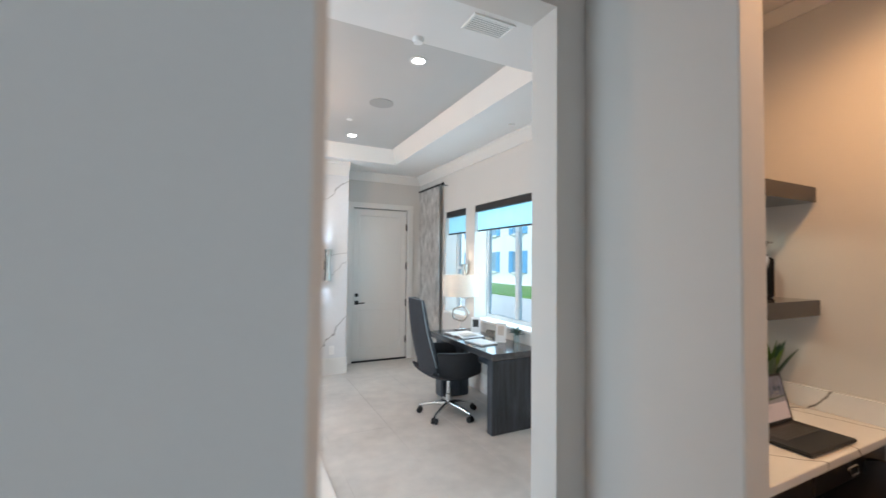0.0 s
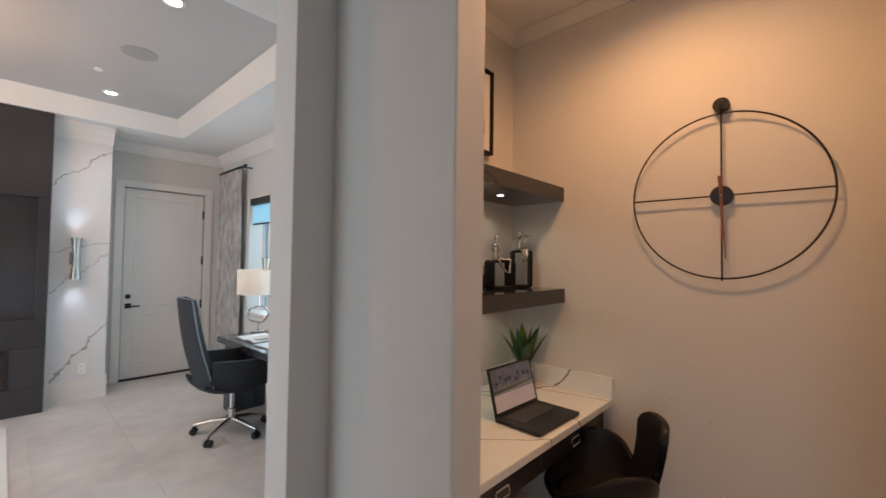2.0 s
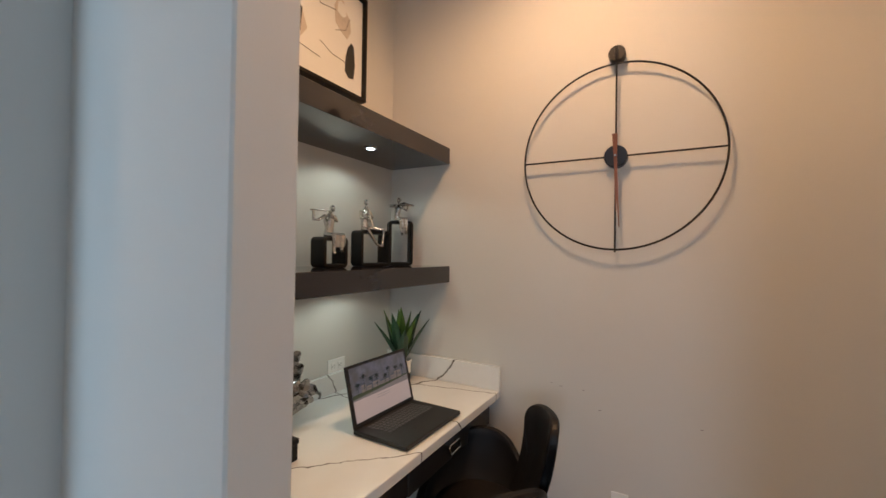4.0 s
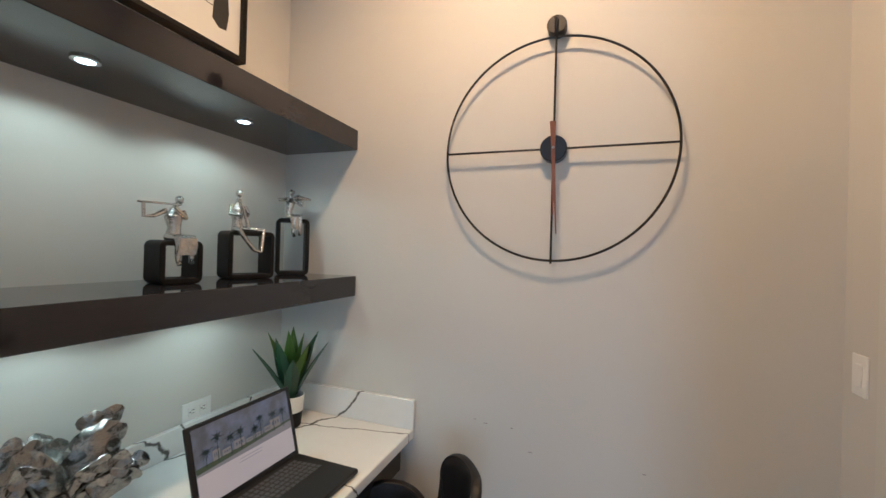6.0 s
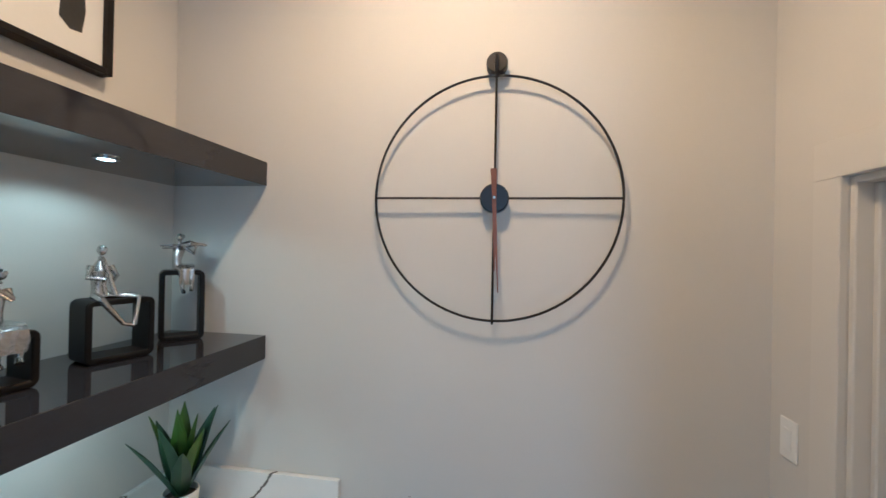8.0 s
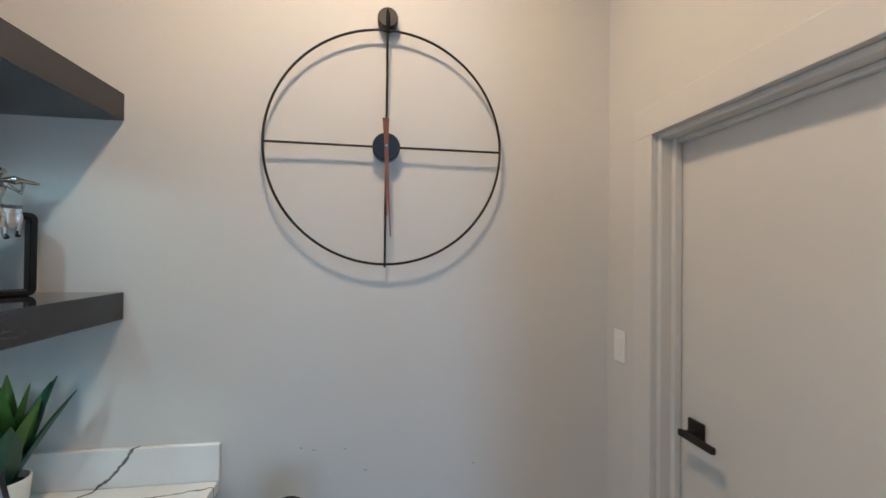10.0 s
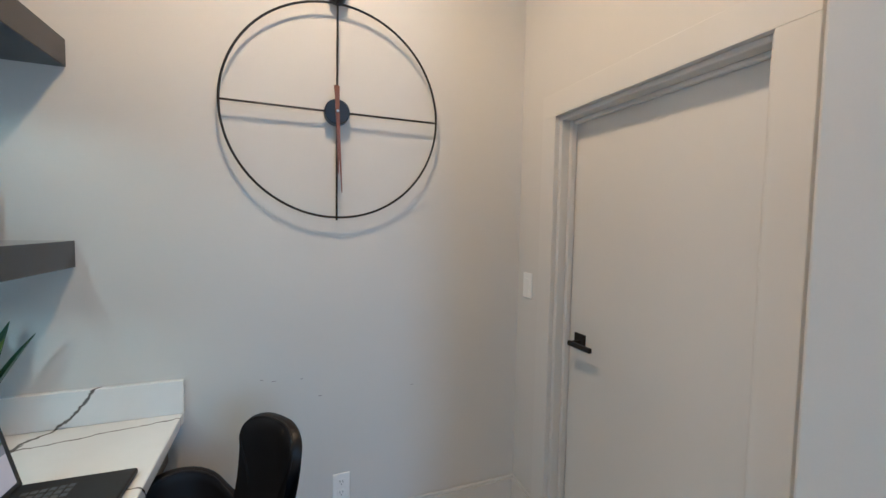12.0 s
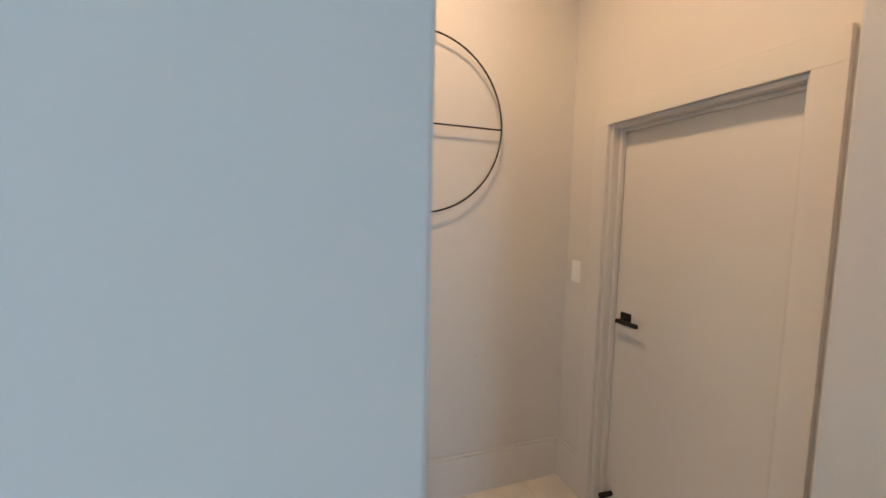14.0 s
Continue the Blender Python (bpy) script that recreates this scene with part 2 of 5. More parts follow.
STUCCO = material("white stucco", (0.80, 0.79, 0.76), 0.85, vary=0.03, scale=1, fine=60, bump=0.2)
SHUTTER = material("blue shutter", (0.14, 0.36, 0.62), 0.5, vary=0.1, bump=0.02)
ROOF = material("grey roof", (0.16, 0.16, 0.17), 0.8, vary=0.2, scale=3, fine=30, bump=0.3)


# ---- mesh helpers ----
def box(bm, x0, x1, y0, y1, z0, z1, bevel=0.0, seg=1):
    v = [bm.verts.new((x, y, z)) for x in (x0, x1) for y in (y0, y1) for z in (z0, z1)]
    fs = [bm.faces.new([v[i] for i in f]) for f in ((0, 1, 3, 2), (4, 6, 7, 5), (0, 4, 5, 1), (2, 3, 7, 6), (0, 2, 6, 4), (1, 5, 7, 3))]
    if bevel:
        es = list({e for f in fs for e in f.edges})
        bmesh.ops.bevel(bm, geom=es, offset=bevel, segments=seg, affect="EDGES", profile=0.5)
    return bm


def tube(bm, pts, radius, seg=10, closed=False, squash=None):
    """A round bar along points; radius: one number or one for each point."""
    pts = [Vector(p) for p in pts]
    rad = radius if hasattr(radius, "__len__") else [radius] * len(pts)
    rings, up = [], None
    for i, p in enumerate(pts):
        a = pts[i - 1] if (i or closed) else p
        b = pts[(i + 1) % len(pts)] if (closed or i < len(pts) - 1) else p
        d = (b - a).normalized()
        if up is None:
            up = d.orthogonal().normalized()
        up = (up - d * up.dot(d)).normalized()
        side = d.cross(up)
        rings.append([bm.verts.new(p + (up * math.cos(k * math.tau / seg) + side * math.sin(k * math.tau / seg)) * rad[i]) for k in range(seg)])
    for i in range(len(rings) - (0 if closed else 1)):
        r, q = rings[i], rings[(i + 1) % len(rings)]
        for k in range(seg):
            bm.faces.new((r[k], r[(k + 1) % seg], q[(k + 1) % seg], q[k]))
    if not closed:
        bm.faces.new(rings[0][::-1])
        bm.faces.new(rings[-1])
    return bm


def lathe(bm, profile, seg=28, centre=(0, 0, 0)):
    c = Vector(centre)
    rings = []
    for r, z in profile:
        if r < 1e-5:
            rings.append([bm.verts.new(c + Vector((0, 0, z)))])
        else:
            rings.append([bm.verts.new(c + Vector((r * math.cos(k * math.tau / seg), r * math.sin(k * math.tau / seg), z))) for k in range(seg)])
    for a, b in zip(rings, rings[1:]):
        for k in range(seg):
            f = [a[k % len(a)], a[(k + 1) % len(a)], b[(k + 1) % len(b)], b[k % len(b)]]
            f = list(dict.fromkeys(f))
            if len(f) > 2:
                bm.faces.new(f)
    return bm


def ball(bm, c, r, seg=12):
    r = r if hasattr(r, "__len__") else (r, r, r)
    bmesh.ops.create_uvsphere(bm, u_segments=seg, v_segments=max(6, seg // 2), radius=1, matrix=Matrix.Translation(c) @ Matrix.Diagonal((*r, 1)))
    return bm


def prism(bm, outline, axis, a, b, bevel=0.0):
    """A flat outline pushed along an axis from a to b."""
    def at(p, h):
        return {"x": (h, p[0], p[1]), "y": (p[0], h, p[1]), "z": (p[0], p[1], h)}[axis]
    lo, hi = ([bm.verts.new(at(p, h)) for p in outline] for h in (a, b))
    fs = [bm.faces.new(lo[::-1]), bm.faces.new(hi)]
    fs += [bm.faces.new((lo[i], lo[(i + 1) % len(lo)], hi[(i + 1) % len(lo)], hi[i])) for i in range(len(lo))]
    bmesh.ops.recalc_face_normals(bm, faces=fs)
    if bevel:
        bmesh.ops.bevel(bm, geom=list({e for f in fs for e in f.edges}), offset=bevel, segments=2, affect="EDGES")
    return bm


def sheet(bm, rows, thick=0.0):
    """A grid of points skinned with faces, and thickened along its normals."""
    g = [[bm.verts.new(p) for p in r] for r in rows]
    fs = [bm.faces.new((g[i][j], g[i][j + 1], g[i + 1][j + 1], g[i + 1][j])) for i in range(len(g) - 1) for j in range(len(g[0]) - 1)]
    if thick:
        bmesh.ops.recalc_face_normals(bm, faces=fs)
        bmesh.ops.solidify(bm, geom=fs, thickness=thick)
    return bm


def finish(name, bm, mats, smooth=35):
    bmesh.ops.recalc_face_normals(bm, faces=bm.faces)
    me = bpy.data.meshes.new(name)
    bm.to_mesh(me)
    bm.free()
    for m in (mats if isinstance(mats, (list, tuple)) else [mats]):
        me.materials.append(m)
    for p in me.polygons:
        p.use_smooth = True
    me.set_sharp_from_angle(angle=radians(smooth))
    return new(name, me)


def part(name, bm, mat, parent, label=""):
    ob = finish(name, bm, mat)
    ob.parent = parent
    if label:
        ob["label"] = label
    return ob


def thing(name, m, label, category, group="", kind=""):
    """An empty at the base of a thing, which carries its parts."""
    ob = new(name)
    ob.empty_display_size = 0.1
    ob.matrix_world = m
    return tagged(ob, label, category, group, kind)


def solid(name, bm, mat, label, category, kind="structure", group=""):
    return tagged(finish(name, bm, mat), label, category, group, kind)


def B():
    return bmesh.new()


def boxed(*args, **kw):
    return box(bmesh.new(), *args, **kw)

# ---- large structure ----
XW, NY, SY = 3.03, 1.585, -0.59          # nook: far wall, shelf wall, door wall
PW, PE, OP1 = 1.448, 1.600, 0.765  # wall with the nook's opening
LY0, LY1, JL, JR, HEAD = 1.452, 1.633, 0.150, 1.273, 2.83  # wall with the living room's opening
EX, NDY = 2.70, 6.45                     # living room: window wall, door wall
TOP, LOW, NTOP = 3.40, 3.06, 3.25


def wall(name, *b, mat=PAINT, label="smooth greige painted plaster wall", bevel=0.0):
    return solid(name, boxed(*b, bevel=bevel), mat, label, "wall")


wall("wall_hall_block", -5.2, 0.0, 0.155, LY0, 0, TOP, label="greige painted hall wall with a sharp outer corner", bevel=0.006)
wall("wall_living_south_west", -3.4, JL, LY0, LY1, 0, TOP)
wall("wall_living_south_head", JL, JR, LY0, LY1, HEAD, TOP, label="greige painted wall over the living room opening")
wall("wall_living_south_east", JR, PE, LY0, LY1, 0, TOP, label="narrow greige painted wall beside the living room opening")
wall("wall_nook_west", PW, PE, OP1, LY0, 0, TOP, label="greige painted partition that ends at the nook opening", bevel=0.006)
wall("wall_nook_head", PW, PE, -0.213, OP1, HEAD, TOP)
wall("wall_nook_stub", PW + 0.055, 1.640, -3.7, -0.213, 0, TOP, label="greige painted partition on the door side of the nook", bevel=0.006)
wall("wall_nook_north", PE, XW + 0.15, NY, NY + 0.15, 0, TOP, label="greige painted wall behind the floating shelves")
wall_clock_side = wall("wall_nook_east", XW, XW + 0.15, -0.75, NY, 0, TOP, label="greige painted wall with small scuffs under the clock")
wall("wall_nook_south_1", 1.640, 1.915, -0.75, SY, 0, TOP)
wall("wall_nook_south_2", 2.742, XW, -0.75, SY, 0, TOP)
wall("wall_nook_south_head", 1.915, 2.742, -0.75, SY, 1.968, TOP)
wall("wall_behind_door", 1.60, 3.1, -1.0, -0.90, 0, TOP)
GD0, GD1, GDZ = -0.60, 1.25, 2.15
wall("wall_hall_south_1", -5.2, GD0, -3.85, -3.70, 0, TOP)
wall("wall_hall_south_2", GD1, PW + 0.055, -3.85, -3.70, 0, TOP)
wall("wall_hall_south_head", GD0, GD1, -3.85, -3.70, GDZ, TOP)
# hall's unseen far end, with two openings assumed for its daylight
wall("wall_hall_west_1", -5.15, -5.0, -3.70, -3.62, 0, TOP)
wall("wall_hall_west_2", -5.15, -5.0, -2.38, -1.25, 0, TOP)
wall("wall_hall_west_3", -5.15, -5.0, 0.10, 0.155, 0, TOP)
for k, (a, b) in enumerate(((-3.62, -2.38), (-1.25, 0.10))):
    wall("wall_hall_west_sill_%d" % (k + 1), -5.15, -5.0, a, b, 0, 0.5)
    wall("wall_hall_west_head_%d" % (k + 1), -5.15, -5.0, a, b, 2.5, TOP)
# living room's unseen far side, with a wide opening added for fill light
wall("wall_living_west_1", -3.55, -3.4, LY1, 2.1, 0, TOP)
wall("wall_living_west_2", -3.55, -3.4, 5.1, 6.6, 0, TOP)
wall("wall_living_west_sill", -3.55, -3.4, 2.1, 5.1, 0, 0.3)
wall("wall_living_west_head", -3.55, -3.4, 2.1, 5.1, 2.6, TOP)
# window wall of the living room
WZ0, WZ1 = 0.90, 2.37
WIN = [(4.84, 5.44), (3.30, 4.60)]
wall("wall_living_east_1", EX, EX + 0.24, 5.44, NDY, 0, TOP)
wall("wall_living_east_2", EX, EX + 0.24, 4.60, 4.84, 0, TOP, label="narrow greige pier between two windows")
wall("wall_living_east_3", EX, EX + 0.24, LY1 + 0.11, 3.30, 0, TOP)
for k, (a, b) in enumerate(WIN):
    wall("wall_living_east_sill_%d" % (k + 1), EX, EX + 0.24, a, b, 0, WZ0)
    wall("wall_living_east_head_%d" % (k + 1), EX, EX + 0.24, a, b, WZ1, TOP)
# door wall with its opening
D0, D1, DZ = 1.545, 2.475, 2.485
wall("wall_living_north_1", 1.345, D0, NDY, NDY + 0.15, 0, TOP)
wall("wall_living_north_2", D1, EX + 0.24, NDY, NDY + 0.15, 0, TOP)
wall("wall_living_north_head", D0, D1, NDY, NDY + 0.15, DZ, TOP)
wall("wall_porch", 1.2, 2.94, 6.75, 6.85, 0, TOP)
# marble-clad wall beside the fireplace
solid("wall_marble_east", boxed(0.835, 1.345, 5.95, 6.60, 0, TOP, bevel=0.004), MARBLE, "white marble wall slab with long grey veins", "wall")
solid("wall_marble_west", boxed(-1.95, -1.43, 5.95, 6.60, 0, TOP, bevel=0.004), MARBLE, "white marble wall slab with long grey veins", "wall")
wall("wall_living_north_west", -3.4, -1.95, 6.2, 6.60, 0, TOP)
wall("wall_behind_fireplace", -1.43, 0.835, 6.2, 6.6, 0, TOP)

# ceilings
T0, T1, T2, T3 = -2.55, 1.98, 2.425, 5.70
bm = B()
for b in ((-3.4, T0, LY1, NDY), (T1, EX, LY1, NDY), (T0, T1, LY1, T2), (T0, T1, T3, NDY)):
    box(bm, *b, LOW, LOW + 0.06)
solid("ceiling_living", bm, CEIL, "white flat ceiling border round a raised tray", "ceiling")
solid("ceiling_tray", boxed(T0 - 0.05, T1 + 0.05, T2 - 0.05, T3 + 0.05, 3.26, 3.32), TRAY, "light grey painted tray ceiling", "ceiling")
bm = B()
low, high = ([bm.verts.new((x, y, z)) for x, y in ((T0 + d, T2 + d), (T1 - d, T2 + d), (T1 - d, T3 - d), (T0 + d, T3 - d))] for d, z in ((0.0, LOW + 0.004), (0.085, 3.264)))
back = [bm.verts.new((x, y, 3.264)) for x, y in ((T0 - 0.05, T2 - 0.05), (T1 + 0.05, T2 - 0.05), (T1 + 0.05, T3 + 0.05), (T0 - 0.05, T3 + 0.05))]
for k in range(4):
    q = (k + 1) % 4
    bm.faces.new((low[k], low[q], high[q], high[k]))
    bm.faces.new((high[k], high[q], back[q], back[k]))
    bm.faces.new((back[k], back[q], low[q], low[k]))
solid("ceiling_tray_side", bm, TRIM, "cream painted sloping upstand of the tray ceiling", "ceiling")
solid("ceiling_hall", boxed(-5.0, PW + 0.055, -3.70, LY0, LOW, LOW + 0.06), CEIL, "white flat hall ceiling", "ceiling")
solid("ceiling_nook", boxed(PE, XW, SY, NY, NTOP, NTOP + 0.06), CEIL, "white flat nook ceiling", "ceiling")
solid("roof_slab", boxed(-5.4, 3.2, -3.9, 6.9, TOP, TOP + 0.2), CEIL, "plain roof slab over the rooms", "roof")


bm = prism(B(), [(EX, 2.93), (EX - 0.02, 2.93), (EX - 0.03, 2.95), (EX - 0.06, 2.98), (EX - 0.10, 3.03), (EX - 0.11, 3.03), (EX - 0.11, 3.058), (EX, 3.058)], "y", LY1, NDY)
solid("trim_crown_east", bm, TRIM, "white painted crown moulding above the windows", "crown moulding")


def crown_along_x(name, y, out, x0, x1, z1, h=0.13, d=0.11):
    pr = [(0, 0), (0.18, 0), (0.26, 0.14), (0.5, 0.38), (0.9, 0.76), (1, 0.78), (1, 1), (0, 1)]
    bm = B()
    rows = [[(x, y + out * p * d, z1 - h + q * h) for p, q in pr + pr[:1]] for x in (x0, x1)]
    sheet(bm, rows)
    return solid(name, bm, TRIM, "white painted crown moulding", "crown moulding")


crown_along_x("trim_crown_door_wall", NDY, -1, 1.345, EX - 0.002, LOW - 0.002)
crown_along_x("trim_crown_marble", 5.95, -1, 0.837, 1.345, LOW - 0.002, h=0.19, d=0.10)
crown_along_x("trim_crown_nook_north", NY, -1, PE, XW - 0.05, NTOP - 0.002, h=0.08, d=0.06)
bm = prism(B(), [(XW, NTOP - 0.082), (XW - 0.012, NTOP - 0.082), (XW - 0.055, NTOP - 0.02), (XW - 0.06, NTOP - 0.002), (XW, NTOP - 0.002)], "y", SY, NY)
solid("trim_crown_nook_east", bm, TRIM, "white painted crown moulding", "crown moulding")

def baseboard(name, x0, x1, y0, y1, h=0.235, mat=TRIM):
    bm = boxed(x0, x1, y0, y1, 0.0, h - 0.018)
    box(bm, x0 + (0.004 if x1 - x0 < 0.05 else 0), x1 - (0.004 if x1 - x0 < 0.05 else 0), y0 + (0.004 if y1 - y0 < 0.05 else 0), y1 - (0.004 if y1 - y0 < 0.05 else 0), h - 0.018, h, bevel=0.003)
    return solid(name, bm, mat, "tall painted baseboard with a stepped top edge", "baseboard")


baseboard("baseboard_nook_east", XW - 0.016, XW, SY, NY, mat=DOORPAINT)
baseboard("baseboard_nook_south", 2.834, XW - 0.016, SY, SY + 0.016, mat=DOORPAINT)
baseboard("baseboard_living_east", EX - 0.016, EX, LY1 + 0.11, NDY)
baseboard("baseboard_marble", 0.835, 1.361, 5.934, 5.95)
baseboard("baseboard_alcove", 1.345, 1.361, 5.95, NDY)
baseboard("baseboard_nook_west", PE, PE + 0.016, OP1, 0.88)
baseboard("baseboard_hall_right", PW - 0.016, PW, OP1, LY0)


# ---- doors ----
def casing(name, lo, hi, top, plane, out, w, head, t, mat, label):
    """Three flat boards round an opening in a wall that runs along x."""
    th = thing(name, pose(0, 0, 0), label, "door casing", kind="structure")
    y0, y1 = sorted((plane, plane + out * t))
    part("side_board", boxed(lo - w, lo, y0, y1, 0, top, bevel=0.0015), mat, th)
    part("side_board", boxed(hi, hi + w, y0, y1, 0, top, bevel=0.0015), mat, th)
    part("head_board", boxed(lo - w, hi + w, y0, y1, top, top + head, bevel=0.0015), mat, th)
    return th


casing("trim_casing_nook_door", 1.915, 2.742, 1.968, SY, 1, 0.092, 0.100, 0.02, DOORPAINT, "flat greige painted casing round a doorway")
casing("trim_casing_front_door", D0, D1, DZ, NDY, -1, 0.092, 0.086, 0.02, TRIM, "flat white painted casing round a tall door")


def lever(parent, x, y, z, out, side):
    """A black lever on a square rose."""
    h = part("lever_handle", boxed(x - 0.032, x + 0.032, *sorted((y, y + out * 0.009)), z - 0.032, z + 0.032, bevel=0.002), BLACK, parent, "matte black lever handle on a square rose")
    bm = tube(B(), [(x, y + out * 0.009, z - 0.004), (x, y + out * 0.05, z - 0.004)], 0.010)
    box(bm, *sorted((x - side * 0.018, x + side * 0.115)), *sorted((y + out * 0.04, y + out * 0.056)), z - 0.016, z + 0.004, bevel=0.003)
    lv = finish("lever", bm, BLACK)
    lv.parent = h
    return h


nd = thing("door_nook", pose(0, 0, 0), "closed plain greige painted door set deep in its frame", "door", kind="structure")
part("door_leaf", boxed(1.935, 2.722, -0.698, -0.660, 0.008, 1.947, bevel=0.002), DOORPAINT, nd)
part("jamb", boxed(2.724, 2.743, -0.75, SY - 0.002, 0, 1.968, bevel=0.003), DOORPAINT, nd)
part("jamb", boxed(1.914, 1.933, -0.75, SY - 0.002, 0, 1.968, bevel=0.003), DOORPAINT, nd)
part("jamb_head", boxed(1.933, 2.724, -0.75, SY - 0.002, 1.950, 1.969, bevel=0.003), DOORPAINT, nd)
for b in ((2.706, 2.724, -0.658, -0.630, 0, 1.950), (1.933, 1.951, -0.658, -0.630, 0, 1.950), (1.951, 2.706, -0.659, -0.638, 1.934, 1.950)):
    part("door_stop", boxed(*b, bevel=0.003), DOORPAINT, nd)
lever(nd, 2.640, -0.660, 1.022, 1, -1)
part("door_stopper", tube(B(), [(2.665, -0.660, 0.10), (2.665, -0.59, 0.10)], [0.012, 0.016]), BLACK, nd, "small black door stopper")

fd = thing("door_living", pose(0, 0, 0), "tall closed white painted two panel entry door", "door", kind="structure")
part("door_leaf", boxed(D0 + 0.012, D1 - 0.012, NDY + 0.040, NDY + 0.085, 0.02, DZ - 0.012, bevel=0.002), TRIM, fd)
for b in ((D0 + 0.012, D0 + 0.115, 0.02, DZ - 0.012), (D1 - 0.115, D1 - 0.012, 0.02, DZ - 0.012)):
    part("door_stile", boxed(b[0], b[1], NDY + 0.028, NDY + 0.040, b[2], b[3], bevel=0.003), TRIM, fd)
for z0, z1 in ((0.02, 0.23), (0.83, 0.945), (DZ - 0.127, DZ - 0.012)):
    part("door_rail", boxed(D0 + 0.115, D1 - 0.115, NDY + 0.028, NDY + 0.040, z0, z1, bevel=0.003), TRIM, fd)
part("threshold", boxed(D0, D1, NDY - 0.002, NDY + 0.12, 0.0, 0.022, bevel=0.004), BLACK, fd, "dark bronze threshold")
lever(fd, D0 + 0.078, NDY + 0.028, 0.955, -1, 1)
part("deadbolt", tube(B(), [(D0 + 0.075, NDY + 0.028, 1.075), (D0 + 0.075, NDY + 0.004, 1.075)], [0.031, 0.027], seg=20), BLACK, fd, "round black deadbolt")
for z in (0.32, 0.93, 1.55, 2.2):
    bm = boxed(D1 - 0.024, D1 - 0.002, NDY + 0.018, NDY + 0.034, z - 0.055, z + 0.055, bevel=0.002)
    tube(bm, [(D1 - 0.012, NDY + 0.014, z - 0.06), (D1 - 0.012, NDY + 0.014, z + 0.06)], 0.008)
    part("hinge", bm, BLACK, fd, "black butt hinge")

# ---- windows ----
for k, (a, b) in enumerate(WIN):
    w = thing("window_%d" % (k + 1), pose(0, 0, 0), "white framed sash window with a half drawn pale blue roller shade", "window", kind="structure")
    gx = EX + 0.19
    fr = part("window_frame", boxed(gx, gx + 0.05, a, a + 0.05, WZ0, WZ1, bevel=0.003), FRAMEBLUE, w)
    part("window_frame", boxed(gx, gx + 0.05, b - 0.05, b, WZ0, WZ1, bevel=0.003), FRAMEBLUE, w)
    part("window_frame", boxed(gx, gx + 0.05, a + 0.05, b - 0.05, WZ0, WZ0 + 0.05, bevel=0.003), FRAMEBLUE, w)
    part("window_frame", boxed(gx, gx + 0.05, a + 0.05, b - 0.05, WZ1 - 0.05, WZ1, bevel=0.003), FRAMEBLUE, w)
    if k == 1:
        part("mullion", boxed(gx, gx + 0.05, 3.90, 3.97, WZ0 + 0.05, WZ1 - 0.05, bevel=0.003), FRAMEBLUE, w)
    else:
        part("meeting_rail", boxed(gx + 0.004, gx + 0.05, a + 0.05, b - 0.05, 1.52, 1.56, bevel=0.003), FRAMEBLUE, w)
    pane = part("pane", boxed(gx + 0.02, gx + 0.026, a + 0.05, b - 0.05, WZ0 + 0.05, WZ1 - 0.05), GLASS, w, "clear glass pane")
    pane.visible_shadow = False
    part("window_sill", boxed(EX - 0.03, EX + 0.19, a - 0.002, b + 0.002, WZ0 - 0.028, WZ0 + 0.004, bevel=0.006), TRIM, w)
    part("cassette", boxed(EX + 0.005, EX + 0.08, a + 0.002, b - 0.002, WZ1 - 0.088, WZ1 - 0.002, bevel=0.005), CAB, w, "dark brown shade cassette")
    sh = part("shade_cloth", boxed(EX + 0.045, EX + 0.047, a + 0.012, b - 0.012, 2.045, WZ1 - 0.088), SHADECLOTH, w, "pale blue translucent roller shade")
    part("shade_bar", boxed(EX + 0.038, EX + 0.054, a + 0.012, b - 0.012, 2.025, 2.047, bevel=0.003), CAB, w, "dark bottom bar")

gd = thing("door_hall_glass", pose(0, 0, 0), "white framed glazed door at the end of the hall", "door", kind="structure")
for b in ((GD0, GD0 + 0.09, 0.0, GDZ), (GD1 - 0.09, GD1, 0.0, GDZ)):
    part("door_stile", boxed(b[0], b[1], -3.80, -3.755, b[2], b[3], bevel=0.003), TRIM, gd)
for z0, z1 in ((0.0, 0.16), (GDZ - 0.10, GDZ)):
    part("door_rail", boxed(GD0 + 0.09, GD1 - 0.09, -3.80, -3.755, z0, z1, bevel=0.003), TRIM, gd)
gp = part("pane", boxed(GD0 + 0.09, GD1 - 0.09, -3.780, -3.774, 0.16, GDZ - 0.10), GLASS, gd, "clear glass pane")
gp.visible_shadow = False

# ---- outdoors ----
solid("pavement_south", boxed(-60, 2.96, -60, -3.9, -0.5, -0.12), ROAD, "pale concrete terrace behind the house", "pavement")
solid("ground", boxed(2.96, 900, -700, 900, -0.5, -0.12), ROAD, "pale concrete ground and driveway", "ground")
solid("lawn", boxed(12.5, 18.5, -60, 140, -0.12, -0.04), GRASS, "bright green mown lawn", "lawn", kind="stuff")
HOUSEGLASS = material("pale blue house glass", (0.22, 0.34, 0.46), 0.1, vary=0.1, bump=0.0)
house = thing("house", pose(19, 27, -0.1), "white stucco two storey house with blue shutters", "house")
bm = boxed(0, 9, -14, 16, 0, 6.4)
part("wall", bm, STUCCO, house)
bm = prism(B(), [(-0.7, 6.4), (9.7, 6.4), (9.7, 6.6), (4.5, 9.2), (-0.7, 6.6)], "y", -14.6, 16.6)
part("roof", bm, ROOF, house)
